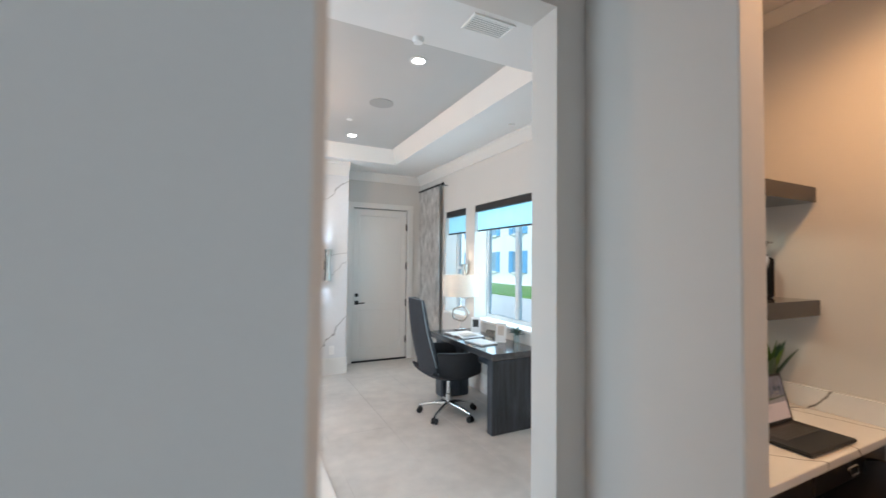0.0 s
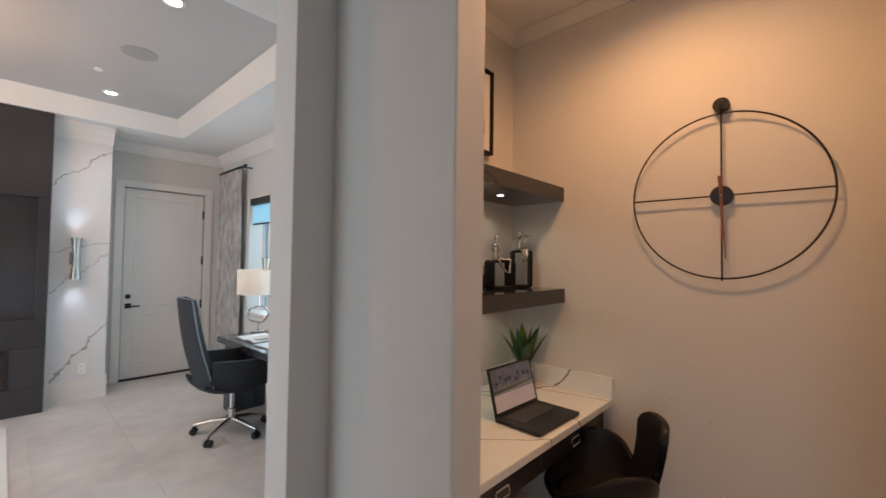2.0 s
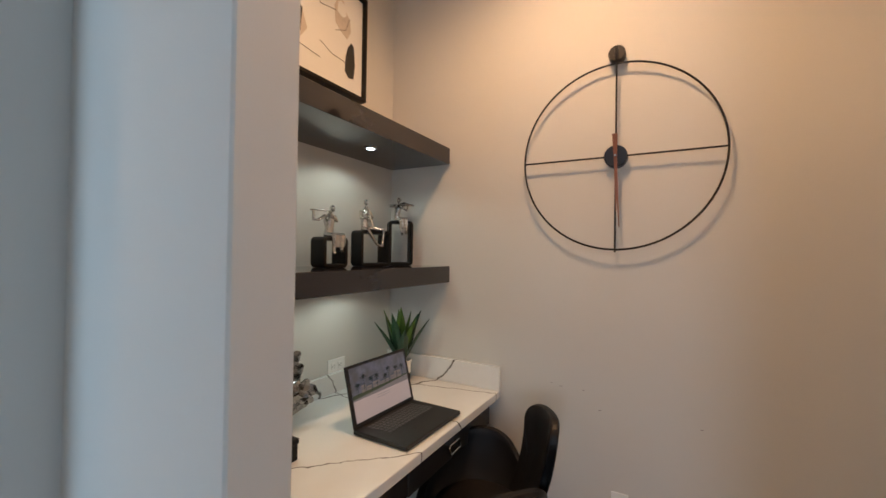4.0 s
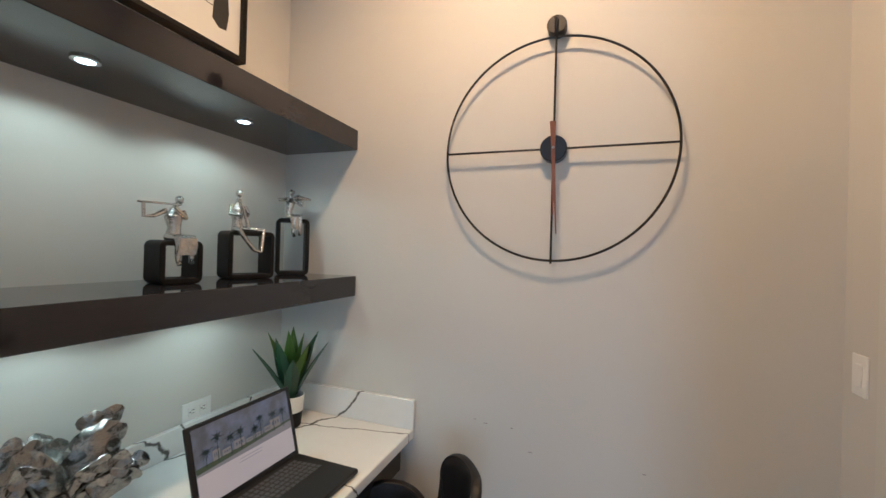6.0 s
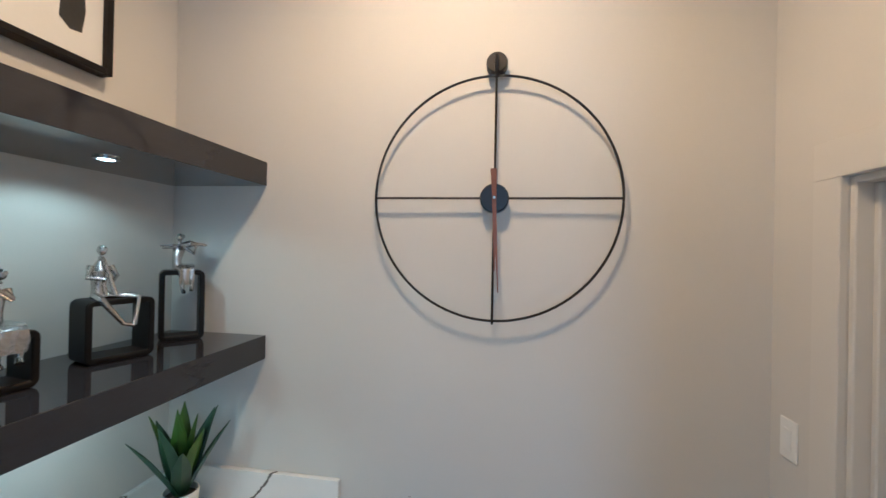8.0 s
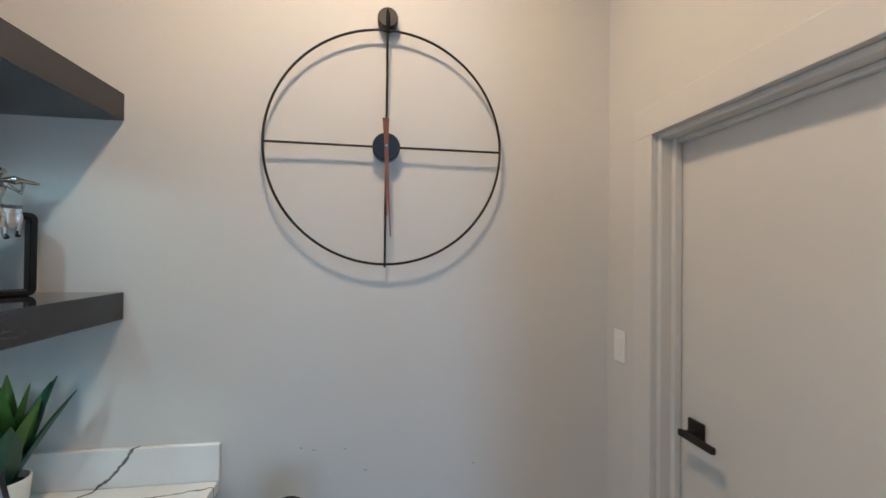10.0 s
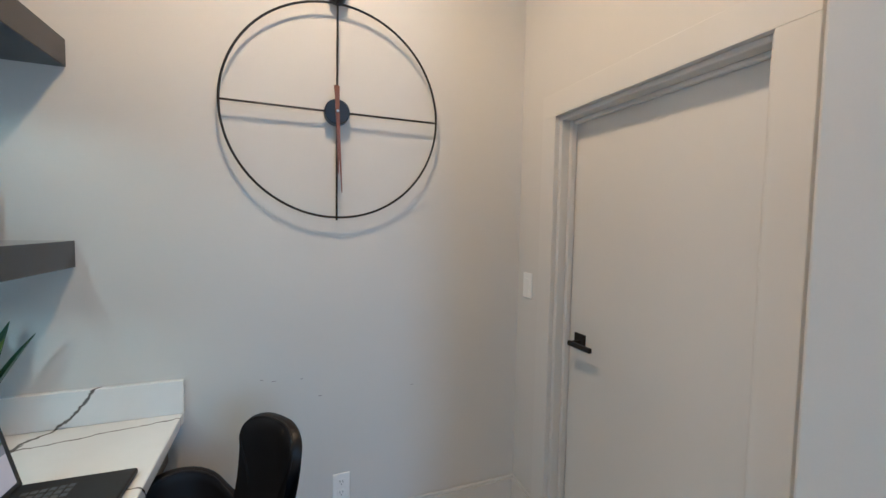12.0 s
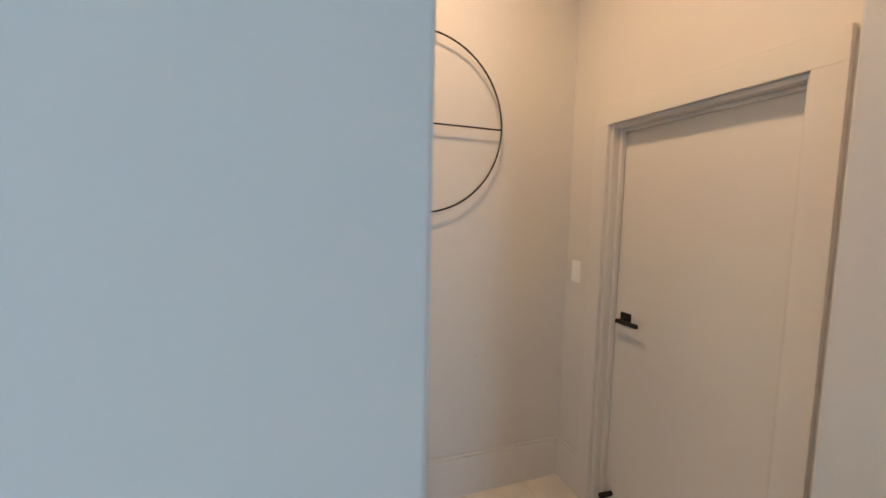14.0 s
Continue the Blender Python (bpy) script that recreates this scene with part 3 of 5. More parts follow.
for zz in (1.0, 4.0):
    for k in range(8):
        y = -12.3 + 3.6 * k
        w = part("window", boxed(-0.05, 0.02, y - 0.6, y + 0.6, zz, zz + 1.6), HOUSEGLASS, house)
        for e in (-1, 1):
            part("shutter", boxed(-0.09, -0.02, *sorted((y + e * 0.64, y + e * 1.15)), zz - 0.05, zz + 1.65, bevel=0.01), SHUTTER, house, "blue louvred shutter")
        s = finish("sill", boxed(-0.14, 0.0, y - 0.7, y + 0.7, zz - 0.12, zz), STUCCO)
        s.parent = w


# ---- nook: shelves, counter, cabinets ----
for z0, z1, front, tag in ((1.997, 2.088, 1.178, "upper"), (1.329, 1.420, 1.168, "lower")):
    s = thing("floating_shelf", pose(0, 0, 0), "thick dark espresso floating shelf, %s of two, with puck lights beneath" % tag, "shelf", "floating shelves")
    part("board", boxed(PE + 0.002, XW - 0.003, front, NY - 0.002, z0, z1, bevel=0.0015), SHELF, s)
    for x, y in PUCKS:
        p = part("puck_light", lathe(B(), [(0.031, z0 - 0.0005), (0.031, z0 - 0.005), (0.021, z0 - 0.006), (0.021, z0 - 0.002), (0, z0 - 0.002)], 24, (x, y, 0)), CHROME, s, "small recessed puck light")
        d = finish("lens", lathe(B(), [(0.0205, z0 - 0.0045), (0, z0 - 0.0045)], 20, (x, y, 0)), COOLBULB)
        d.parent = p

ct = thing("worktop", pose(0, 0, 0), "white quartz worktop with thin grey veins and a low upstand", "worktop")
part("slab", boxed(PE + 0.002, XW - 0.002, 0.857, NY - 0.002, 0.735, 0.775, bevel=0.003), QUARTZ, ct)
part("upstand", boxed(PE + 0.002, XW - 0.022, NY - 0.022, NY - 0.002, 0.7755, 0.872, bevel=0.002), QUARTZ, ct)
part("upstand", boxed(XW - 0.022, XW - 0.002, 0.853, NY - 0.002, 0.7755, 0.902, bevel=0.002), QUARTZ, ct)


def pull(parent, x, y, z):
    bm = tube(B(), [(x - 0.042, y - 0.016, z + 0.016), (x + 0.042, y - 0.016, z + 0.016), (x + 0.047, y - 0.018, z + 0.008), (x + 0.043, y - 0.022, z - 0.018), (x - 0.043, y - 0.022, z - 0.018), (x - 0.047, y - 0.018, z + 0.008)], 0.0036, seg=8, closed=True)
    for e in (-0.03, 0.03):
        tube(bm, [(x + e, y, z + 0.016), (x + e, y - 0.017, z + 0.016)], 0.005, seg=8)
    h = finish("pull", bm, CHROME)
    h.parent, h["label"] = parent, "chrome square drop pull"


for x0, x1 in ((1.60, 2.235), (2.24, 3.0)):
    u = thing("drawer_unit", pose(0, 0, 0), "shallow dark drawer under the worktop with a chrome pull", "drawer", "drawers under the worktop")
    part("body", boxed(x0, x1, 0.925, 1.50, 0.60, 0.733), CAB, u)
    fr = part("drawer_front", boxed(x0 + 0.003, x1 - 0.003, 0.902, 0.924, 0.603, 0.730, bevel=0.002), CAB, u)
    pull(fr, 1.90 if x0 < 2 else 2.57, 0.902, 0.662)
u = thing("base_cabinet", pose(0, 0, 0), "dark base cabinet under the worktop, doors closed", "cabinet")
part("body", boxed(1.60, 2.06, 0.93, 1.55, 0.0, 0.598), CAB, u)
dr = part("door", boxed(1.603, 2.057, 0.906, 0.928, 0.09, 0.596, bevel=0.002), CAB, u)
pull(dr, 1.95, 0.906, 0.53)

# ---- wall clock ----
CY, CZ, CX, CR = 0.302, 1.946, 2.995, 0.425
ck = thing("wall_clock", pose(CX, CY, CZ), "large black metal ring wall clock with walnut hands", "clock")
part("ring", tube(B(), [(0, CR * math.cos(a), CR * math.sin(a)) for a in (k * math.tau / 96 for k in range(96))], 0.0046, seg=8, closed=True), BLACK, ck)
for dy, dz in ((1, 0), (-1, 0), (0, 1), (0, -1)):
    end = CR + (0.012 if dz < 0 else 0)
    part("spoke", tube(B(), [(0.002, dy * 0.03, dz * 0.03), (0, dy * end, dz * end)], 0.0042, seg=8), BLACK, ck)
hb = part("hub", tube(B(), [(0.034, 0, 0), (-0.006, 0, 0), (-0.010, 0, 0)], [0.05, 0.05, 0.046], seg=32), NAVY, ck, "round black clock movement")
pin = finish("pin", tube(B(), [(-0.010, 0, 0), (-0.022, 0, 0)], 0.005, seg=12), BRASS)
pin.parent = hb
for name, tilt, up, down, w, xx in (("minute_hand", 3.3, 0.10, 0.325, 0.009, -0.020), ("hour_hand", 1.2, 0.10, 0.25, 0.010, -0.016)):
    bm = prism(B(), [(-w, up), (w, up), (w * 0.75, 0), (0.0018, -down), (-0.0018, -down), (-w * 0.75, 0)], "x", xx, xx + 0.003)
    bmesh.ops.rotate(bm, verts=bm.verts, cent=(0, 0, 0), matrix=Matrix.Rotation(radians(-tilt), 3, "X"))
    part(name, bm, WALNUT, ck, "tapered walnut clock hand")
kb = part("hanger", tube(B(), [(0.034, 0, 0.470), (-0.004, 0, 0.470), (-0.010, 0, 0.470)], [0.037, 0.037, 0.034], seg=28), BLACK, ck, "round black wall hanger")
hk = finish("hook", tube(B(), [(-0.004, 0, 0.490), (-0.02, 0, 0.485), (-0.022, 0, 0.462), (-0.012, 0, 0.435), (0, 0, 0.425)], 0.007, seg=8), BLACK)
hk.parent = kb

# ---- framed picture above the shelves ----
pic = thing("framed_picture", pose(2.297, 1.545, 2.302), "abstract ink picture on white paper in a thin black frame", "picture")
FW, FH = 0.42, 0.56
for nm, b in (("frame_side", (-FW, -FW + 0.02, 0, FH)), ("frame_side", (FW - 0.02, FW, 0, FH)), ("frame_rail", (-FW + 0.02, FW - 0.02, 0, 0.02)), ("frame_rail", (-FW + 0.02, FW - 0.02, FH - 0.02, FH))):
    part(nm, boxed(b[0], b[1], -0.012, 0.036, b[2], b[3], bevel=0.0015), BLACKWOOD, pic)
pp = part("paper", boxed(-FW + 0.02, FW - 0.02, 0.008, 0.02, 0.02, FH - 0.02), PAPER, pic, "white paper with ink shapes")


def ink(outline, mat, y):
    ob = finish("ink_shape", prism(B(), outline, "y", y, y + 0.001), mat)
    ob.parent = pp


ink([(0.27, 0.12), (0.30, 0.095), (0.335, 0.10), (0.345, 0.17), (0.335, 0.27), (0.315, 0.285), (0.29, 0.25), (0.275, 0.2)], INKDARK, 0.0065)
ink([(0.20, 0.34), (0.235, 0.315), (0.285, 0.29), (0.31, 0.34), (0.30, 0.40), (0.27, 0.425), (0.255, 0.47), (0.215, 0.475), (0.19, 0.42)], INKPALE, 0.0068)
ink([(0.21, 0.40), (0.25, 0.385), (0.275, 0.405), (0.262, 0.455), (0.235, 0.468), (0.214, 0.45)], PAPER, 0.0062)
ink([(-0.2, 0.16), (-0.05, 0.12), (0.02, 0.22), (-0.04, 0.36), (-0.18, 0.38), (-0.26, 0.28)], INKPALE, 0.0068)
ink([(-0.1, 0.2), (-0.02, 0.19), (-0.01, 0.3), (-0.08, 0.33)], INKDARK, 0.0060)
for a, b, c in (((0.10, 0.20), (0.18, 0.17), (0.27, 0.165)), ((0.2, 0.30), (0.27, 0.33), (0.30, 0.40)), ((-0.3, 0.1), (-0.1, 0.14), (0.1, 0.12)), ((0.0, 0.45), (0.1, 0.38), (0.2, 0.40))):
    ob = finish("ink_line", tube(B(), [(a[0], 0.0066, a[1]), (b[0], 0.0066, b[1]), (c[0], 0.0066, c[1])], 0.0013, seg=6), INKDARK)
    ob.parent = pp


# ---- metal figures seated on black frames ----
def figure(name, m, w, h, depth, pose_kind, label, ox=0.0):
    """A plain silver figure seated on an open black frame: one mesh."""
    bm = B()
    t = 0.018
    outer = [(-w / 2, 0), (w / 2, 0), (w / 2, h), (-w / 2, h)]
    pts = []
    for (cx, cz), a0 in (((w / 2 - 0.02, 0.02), -90), ((w / 2 - 0.02, h - 0.02), 0), ((-w / 2 + 0.02, h - 0.02), 90), ((-w / 2 + 0.02, 0.02), 180)):
        pts += [(cx, cz, radians(a0 + 90 * k / 4)) for k in range(5)]
    rows = []
    for y, r in ((-depth / 2, 0.017), (-depth / 2 - 0.003, 0.014), (-depth / 2 - 0.003, 0.004), (-depth / 2, 0.001), (depth / 2, 0.001), (depth / 2 + 0.003, 0.004), (depth / 2 + 0.003, 0.014), (depth / 2, 0.017)):
        rows.append([(cx + (0.002 + r * 1.06) * math.cos(a), y, cz + (0.002 + r * 1.06) * math.sin(a)) for cx, cz, a in pts])
    rows.append(rows[0])
    sheet(bm, [r + r[:1] for r in rows])
    for f in bm.faces:
        f.material_index = 1
    n0 = len(bm.faces)
    s, F = 1.0, -depth / 2
    z = h
    tubes = {
        "flute": [([(0, 0, z + 0.008), (0.004, 0, z + 0.045), (0.0, 0, z + 0.085), (0.004, 0, z + 0.118)], [0.024, 0.018, 0.026, 0.010]),
                  ([(0.004, 0, z + 0.118), (0.010, -0.004, z + 0.135)], [0.008, 0.007]),
                  ([(-0.024, -0.004, z + 0.105), (-0.062, -0.015, z + 0.082), (-0.090, -0.018, z + 0.078), (-0.094, -0.022, z + 0.122)], [0.009, 0.007, 0.006, 0.005]),
                  ([(0.028, 0, z + 0.105), (0.030, -0.016, z + 0.082), (-0.012, -0.030, z + 0.118)], [0.010, 0.008, 0.006]),
                  ([(-0.112, -0.028, z + 0.125), (0.008, -0.028, z + 0.127)], 0.0035),
                  ([(-0.014, 0, z + 0.012), (-0.012, F - 0.012, z + 0.006), (-0.014, F - 0.014, z - 0.07), (-0.012, F - 0.024, z - 0.085)], [0.014, 0.012, 0.007, 0.008]),
                  ([(0.016, 0, z + 0.012), (0.026, F - 0.012, z + 0.006), (0.026, F - 0.014, z - 0.065), (0.020, F - 0.026, z - 0.078)], [0.014, 0.012, 0.007, 0.008])],
        "reed": [([(0, 0, z + 0.006), (-0.004, 0, z + 0.04), (-0.002, 0, z + 0.085), (0.0, 0, z + 0.115)], [0.022, 0.017, 0.024, 0.009]),
                 ([(0, 0, z + 0.115), (0.0, -0.004, z + 0.13)], 0.007),
                 ([(-0.024, 0, z + 0.10), (-0.034, -0.010, z + 0.065), (-0.002, -0.034, z + 0.060)], [0.009, 0.007, 0.006]),
                 ([(0.024, 0, z + 0.10), (0.036, -0.008, z + 0.070), (0.012, -0.034, z + 0.050)], [0.009, 0.007, 0.006]),
                 ([(0.0, -0.018, z + 0.125), (0.018, -0.046, z + 0.012)], [0.003, 0.007]),
                 ([(-0.012, 0, z + 0.010), (-0.020, F - 0.010, z + 0.002), (0.030, F - 0.020, z - 0.075), (0.055, F - 0.024, z - 0.082)], [0.012, 0.010, 0.006, 0.007]),
                 ([(0.012, 0, z + 0.010), (0.075, F - 0.010, z + 0.004), (0.066, F - 0.014, z - 0.05), (0.055, F - 0.026, z - 0.082)], [0.012, 0.009, 0.006, 0.007])],
        "fiddle": [([(-0.012, 0, z + 0.006), (-0.018, 0, z + 0.035), (-0.012, 0, z + 0.075), (-0.010, 0, z + 0.098)], [0.020, 0.014, 0.020, 0.008]),
                   ([(-0.010, 0, z + 0.098), (-0.010, 0, z + 0.115)], 0.006),
                   ([(0.008, 0, z + 0.085), (0.036, -0.01, z + 0.062), (0.040, -0.02, z + 0.094)], [0.008, 0.006, 0.005]),
                   ([(-0.028, 0, z + 0.088), (-0.058, -0.01, z + 0.085), (-0.03, -0.03, z + 0.095)], [0.008, 0.006, 0.005]),
                   ([(-0.070, -0.03, z + 0.090), (0.030, -0.03, z + 0.100)], 0.0022),
                   ([(-0.005, -0.01, z + 0.098), (0.022, -0.012, z + 0.101), (0.032, -0.012, z + 0.100), (0.075, -0.012, z + 0.096)], [0.006, 0.015, 0.010, 0.004]),
                   ([(-0.014, 0, z + 0.010), (-0.006, F - 0.012, z + 0.004), (-0.002, F - 0.014, z - 0.07), (0.002, F - 0.024, z - 0.082)], [0.012, 0.011, 0.006, 0.007]),
                   ([(0.010, 0, z + 0.010), (0.024, F - 0.012, z + 0.004), (0.026, F - 0.014, z - 0.06), (0.024, F - 0.024, z - 0.075)], [0.012, 0.011, 0.006, 0.007])],
    }[pose_kind]
    for p, r in tubes:
        tube(bm, p, r, seg=14)
    head = {"flute": (0.014, -0.006, z + 0.146), "reed": (0.0, -0.005, z + 0.148), "fiddle": (-0.010, -0.002, z + 0.124)}[pose_kind]
    ball(bm, head, (0.012, 0.014, 0.016), 10)
    ball(bm, (head[0] + 0.008, head[1] + 0.008, head[2] + 0.004), (0.010, 0.010, 0.009), 8)
    if pose_kind != "reed":  # draped cloth over the knees
        x0, x1 = (-0.020, 0.036) if pose_kind == "flute" else (-0.012, 0.032)
        rows = [[(x0 + (x1 - x0) * u / 6 + 0.002 * math.sin(5 * u + 3 * k), yy - 0.003 * math.sin(2.1 * u + k), zz) for u in range(7)]
                for k, (yy, zz) in enumerate(((0.0, z + 0.024), (F - 0.008, z + 0.020), (F - 0.026, z + 0.008), (F - 0.028, z - 0.02), (F - 0.026, z - 0.045 - 0.006)))]
        sheet(bm, rows, 0.003)
    bm.faces.ensure_lookup_table()
    for v in {v for f in bm.faces[n0:] for v in f.verts}:
        v.co.z = h + (v.co.z - h) * (0.88 if pose_kind == "flute" else 0.95)
    bmesh.ops.translate(bm, verts=list({v for f in bm.faces[n0:] for v in f.verts}), vec=(ox, 0, 0))
    for f in bm.faces[n0:]:
        f.material_index = 0
    ob = finish(name, bm, [SILVER, BLACKWOOD])
    ob.matrix_world = m
    return tagged(ob, label, "figurine", "musician figurines")


figure("figurine", pose(2.332, 1.402, 1.4205, 0, 0, -10), 0.128, 0.136, 0.095, "flute", "silver flute player figurine seated on a black frame", -0.006)
figure("figurine", pose(2.628, 1.410, 1.4205, 0, 0, -18), 0.176, 0.180, 0.092, "reed", "silver pipe player figurine seated on a wide black frame", -0.036)
figure("figurine", pose(2.900, 1.425, 1.4205, 0, 0, -45), 0.138, 0.250, 0.080, "fiddle", "silver fiddler figurine seated on a tall black frame", 0.0)

# ---- potted plant ----
pl = thing("potted_plant", pose(2.845, 1.362, 0.7755), "small aloe like plant in a white and black pot", "plant")
part("pot", lathe(B(), [(0, 0.0), (0.042, 0.0), (0.045, 0.003), (0.052, 0.065), (0.052, 0.066)], 32), BLACKWOOD, pl, "black lower half of the pot")
part("pot_rim", lathe(B(), [(0.052, 0.066), (0.0575, 0.13), (0.0565, 0.133), (0.053, 0.133), (0.050, 0.112), (0, 0.112)], 32), CERAMIC, pl, "white glazed upper half of the pot")
part("soil", lathe(B(), [(0.0505, 0.113), (0.03, 0.120), (0, 0.122)], 20), SOIL, pl)


def blade(length, width, lean, bend):
    """A fleshy pointed leaf, V shaped across."""
    rows = []
    for k in range(11):
        s = k / 10
        w = width * (0.62 + 1.15 * s * (1 - s) * 1.4) * (1 - s ** 4) + 0.0004
        a = lean + bend * s
        y, z = 0.0, 0.0
        for q in range(k):
            aa = lean + bend * q / 10
            y += math.sin(aa) * length / 10
            z += math.cos(aa) * length / 10
        fold = 0.42 * w
        rows.append([(u * w, y - (abs(u) * fold) * math.cos(a), z + abs(u) * fold * math.sin(a)) for u in (-1, -0.5, 0, 0.5, 1)])
    return sheet(B(), rows, 0.0022)


LEAVES = [(0, .29, 46), (38, .31, 30), (75, .27, 44), (115, .30, 26), (150, .28, 48), (190, .31, 32), (222, .24, 46), (258, .27, 30), (300, .28, 44), (335, .30, 32), (60, .29, 10), (205, .30, 14), (280, .29, 12)]
for az, ln, deg in LEAVES:
    lf = part("leaf", blade(ln, 0.029, radians(deg * 0.62), radians(deg * 0.10)), LEAFYOUNG if deg < 31 else LEAF, pl)
    lf.matrix_basis = pose(0.012 * math.cos(radians(az)), 0.012 * math.sin(radians(az)), 0.112, 0, 0, az - 90)

# ---- laptop ----
lp = thing("laptop", pose(2.428, 1.022, 0.7755, 0, 0, -1.5) @ Matrix.Diagonal((0.99, 0.96, 1.02, 1)), "open black laptop showing a web page", "laptop")
LW, LD = 0.205, 0.135
base = part("base", boxed(-LW, LW, -LD, LD, 0.002, 0.020, bevel=0.004), LAPTOP, lp)
km = boxed(-0.0082, 0.0082, -0.0078, 0.0078, 0, 0.0022, bevel=0.0012, seg=1)
key_mesh = bpy.data.meshes.new("key")
km.to_mesh(key_mesh)
km.free()
key_mesh.materials.append(KEY)
for r in range(6):
    for c in range(15):
        k = new("key", key_mesh)
        k.parent, k.matrix_basis = base, pose(-0.147 + c * 0.021 + r * 0.0022, 0.098 - r * 0.0195, 0.0202)
part("touchpad", boxed(-0.055, 0.055, -0.118, -0.045, 0.0202, 0.0204), LAPTOP, lp)
lid = part("lid", boxed(-LW, LW, -0.004, 0.004, 0.0, 0.240, bevel=0.003), LAPTOP, lp)
lid.matrix_basis = pose(0, LD - 0.004, 0.018, -15, 0, 0)
hg = part("hinge", tube(B(), [(-0.15, LD - 0.002, 0.018), (0.15, LD - 0.002, 0.018)], 0.006), LAPTOP, lp)


def screen_bit(nm, x0, x1, z0, z1, mat, y=-0.0048):
    ob = finish(nm, boxed(x0, x1, y - 0.0004, y, z0, z1), mat)
    ob.parent, ob.matrix_parent_inverse = lid, Matrix()
    return ob


PAGE = glowing("lit page", (0.42, 0.35, 0.32), 0.34)
SKYPIC = glowing("lit photo sky", (0.1, 0.1, 0.1), 0.4)
pn, pk = SKYPIC.node_tree.nodes, SKYPIC.node_tree.links
tc_node, nz_node, rp_node = (pn.new("ShaderNode" + k) for k in ("TexCoord", "TexNoise", "ValToRGB"))
nz_node.inputs["Scale"].default_value, nz_node.inputs["Detail"].default_value = 30.0, 6.0
pk.new(tc_node.outputs["Object"], nz_node.inputs["Vector"])
pk.new(nz_node.outputs["Fac"], rp_node.inputs["Fac"])
for e, q, c in zip(rp_node.color_ramp.elements, (0.38, 0.66), ((0.035, 0.038, 0.045), (0.15, 0.15, 0.195))):
    e.position, e.color = q, (*c, 1)
pk.new(rp_node.outputs["Color"], pn["Principled BSDF"].inputs["Emission Color"])
HOUSEPIC = glowing("lit photo house", (0.17, 0.145, 0.125), 0.35)
ROOFPIC = glowing("lit photo roof", (0.07, 0.075, 0.09), 0.4)
PALMPIC = glowing("lit photo palm", (0.016, 0.024, 0.020), 0.3)
LAWNPIC = glowing("lit photo lawn", (0.05, 0.06, 0.03), 0.35)
ROADPIC = glowing("lit photo road", (0.17, 0.15, 0.14), 0.4)
screen_bit("display", -0.186, 0.186, 0.018, 0.228, PAGE, -0.0042)
screen_bit("photo", -0.186, 0.186, 0.100, 0.228, SKYPIC, -0.0046)
rnd = random.Random(21)


def screen_shape(nm, outline, mat, y):
    ob = finish(nm, prism(B(), outline, "y", y - 0.0003, y), mat)
    ob.parent = lid


screen_shape("photo_road", [(-0.186, 0.1005), (0.186, 0.1005), (0.186, 0.124), (-0.02, 0.112), (-0.186, 0.106)], ROADPIC, -0.0050)
screen_shape("photo_lawn", [(-0.186, 0.1065), (-0.02, 0.1125), (0.186, 0.1245), (0.186, 0.131), (-0.186, 0.122)], LAWNPIC, -0.0050)
x = -0.13
while x < 0.14:
    w, h = rnd.uniform(0.020, 0.045), rnd.uniform(0.012, 0.036)
    z0 = 0.121 + 0.008 * (x + 0.186) / 0.37
    screen_shape("photo_house", [(x, z0), (x + w, z0), (x + w, z0 + h), (x, z0 + h)], HOUSEPIC, -0.0053)
    screen_shape("photo_roof", [(x - 0.003, z0 + h), (x + w + 0.003, z0 + h), (x + w * 0.7, z0 + h + 0.009), (x + w * 0.3, z0 + h + 0.009)], ROOFPIC, -0.0053)
    for q in range(3):
        wx = x + w * (0.18 + 0.27 * q)
        screen_shape("photo_window", [(wx, z0 + h * 0.35), (wx + w * 0.13, z0 + h * 0.35), (wx + w * 0.13, z0 + h * 0.7), (wx, z0 + h * 0.7)], ROOFPIC, -0.0055)
    x += w + rnd.uniform(0.001, 0.012)
for k in range(8):
    x, z0, h = -0.155 + 0.043 * k + rnd.uniform(-0.01, 0.01), 0.116, rnd.uniform(0.040, 0.075)
    screen_shape("photo_trunk", [(x - 0.0012, z0), (x + 0.0012, z0), (x + 0.003, z0 + h), (x + 0.001, z0 + h)], PALMPIC, -0.0057)
    for q in range(13):
        a, r = q * math.tau / 13 + rnd.uniform(-0.2, 0.2), rnd.uniform(0.018, 0.027)
        cx, cz = x + 0.002, z0 + h
        ex, ez = cx + r * math.cos(a), cz + r * 0.75 * math.sin(a) - 0.003
        screen_shape("photo_frond", [(cx - 0.0022 * math.sin(a), cz + 0.0022 * math.cos(a)), (ex, ez), (cx + 0.0022 * math.sin(a), cz - 0.0022 * math.cos(a))], PALMPIC, -0.0057)
for z in (0.088, 0.079):
    screen_bit("text_bar", -0.045 + 0.3 * (z - 0.079), 0.045, z, z + 0.002, INK, -0.0050)

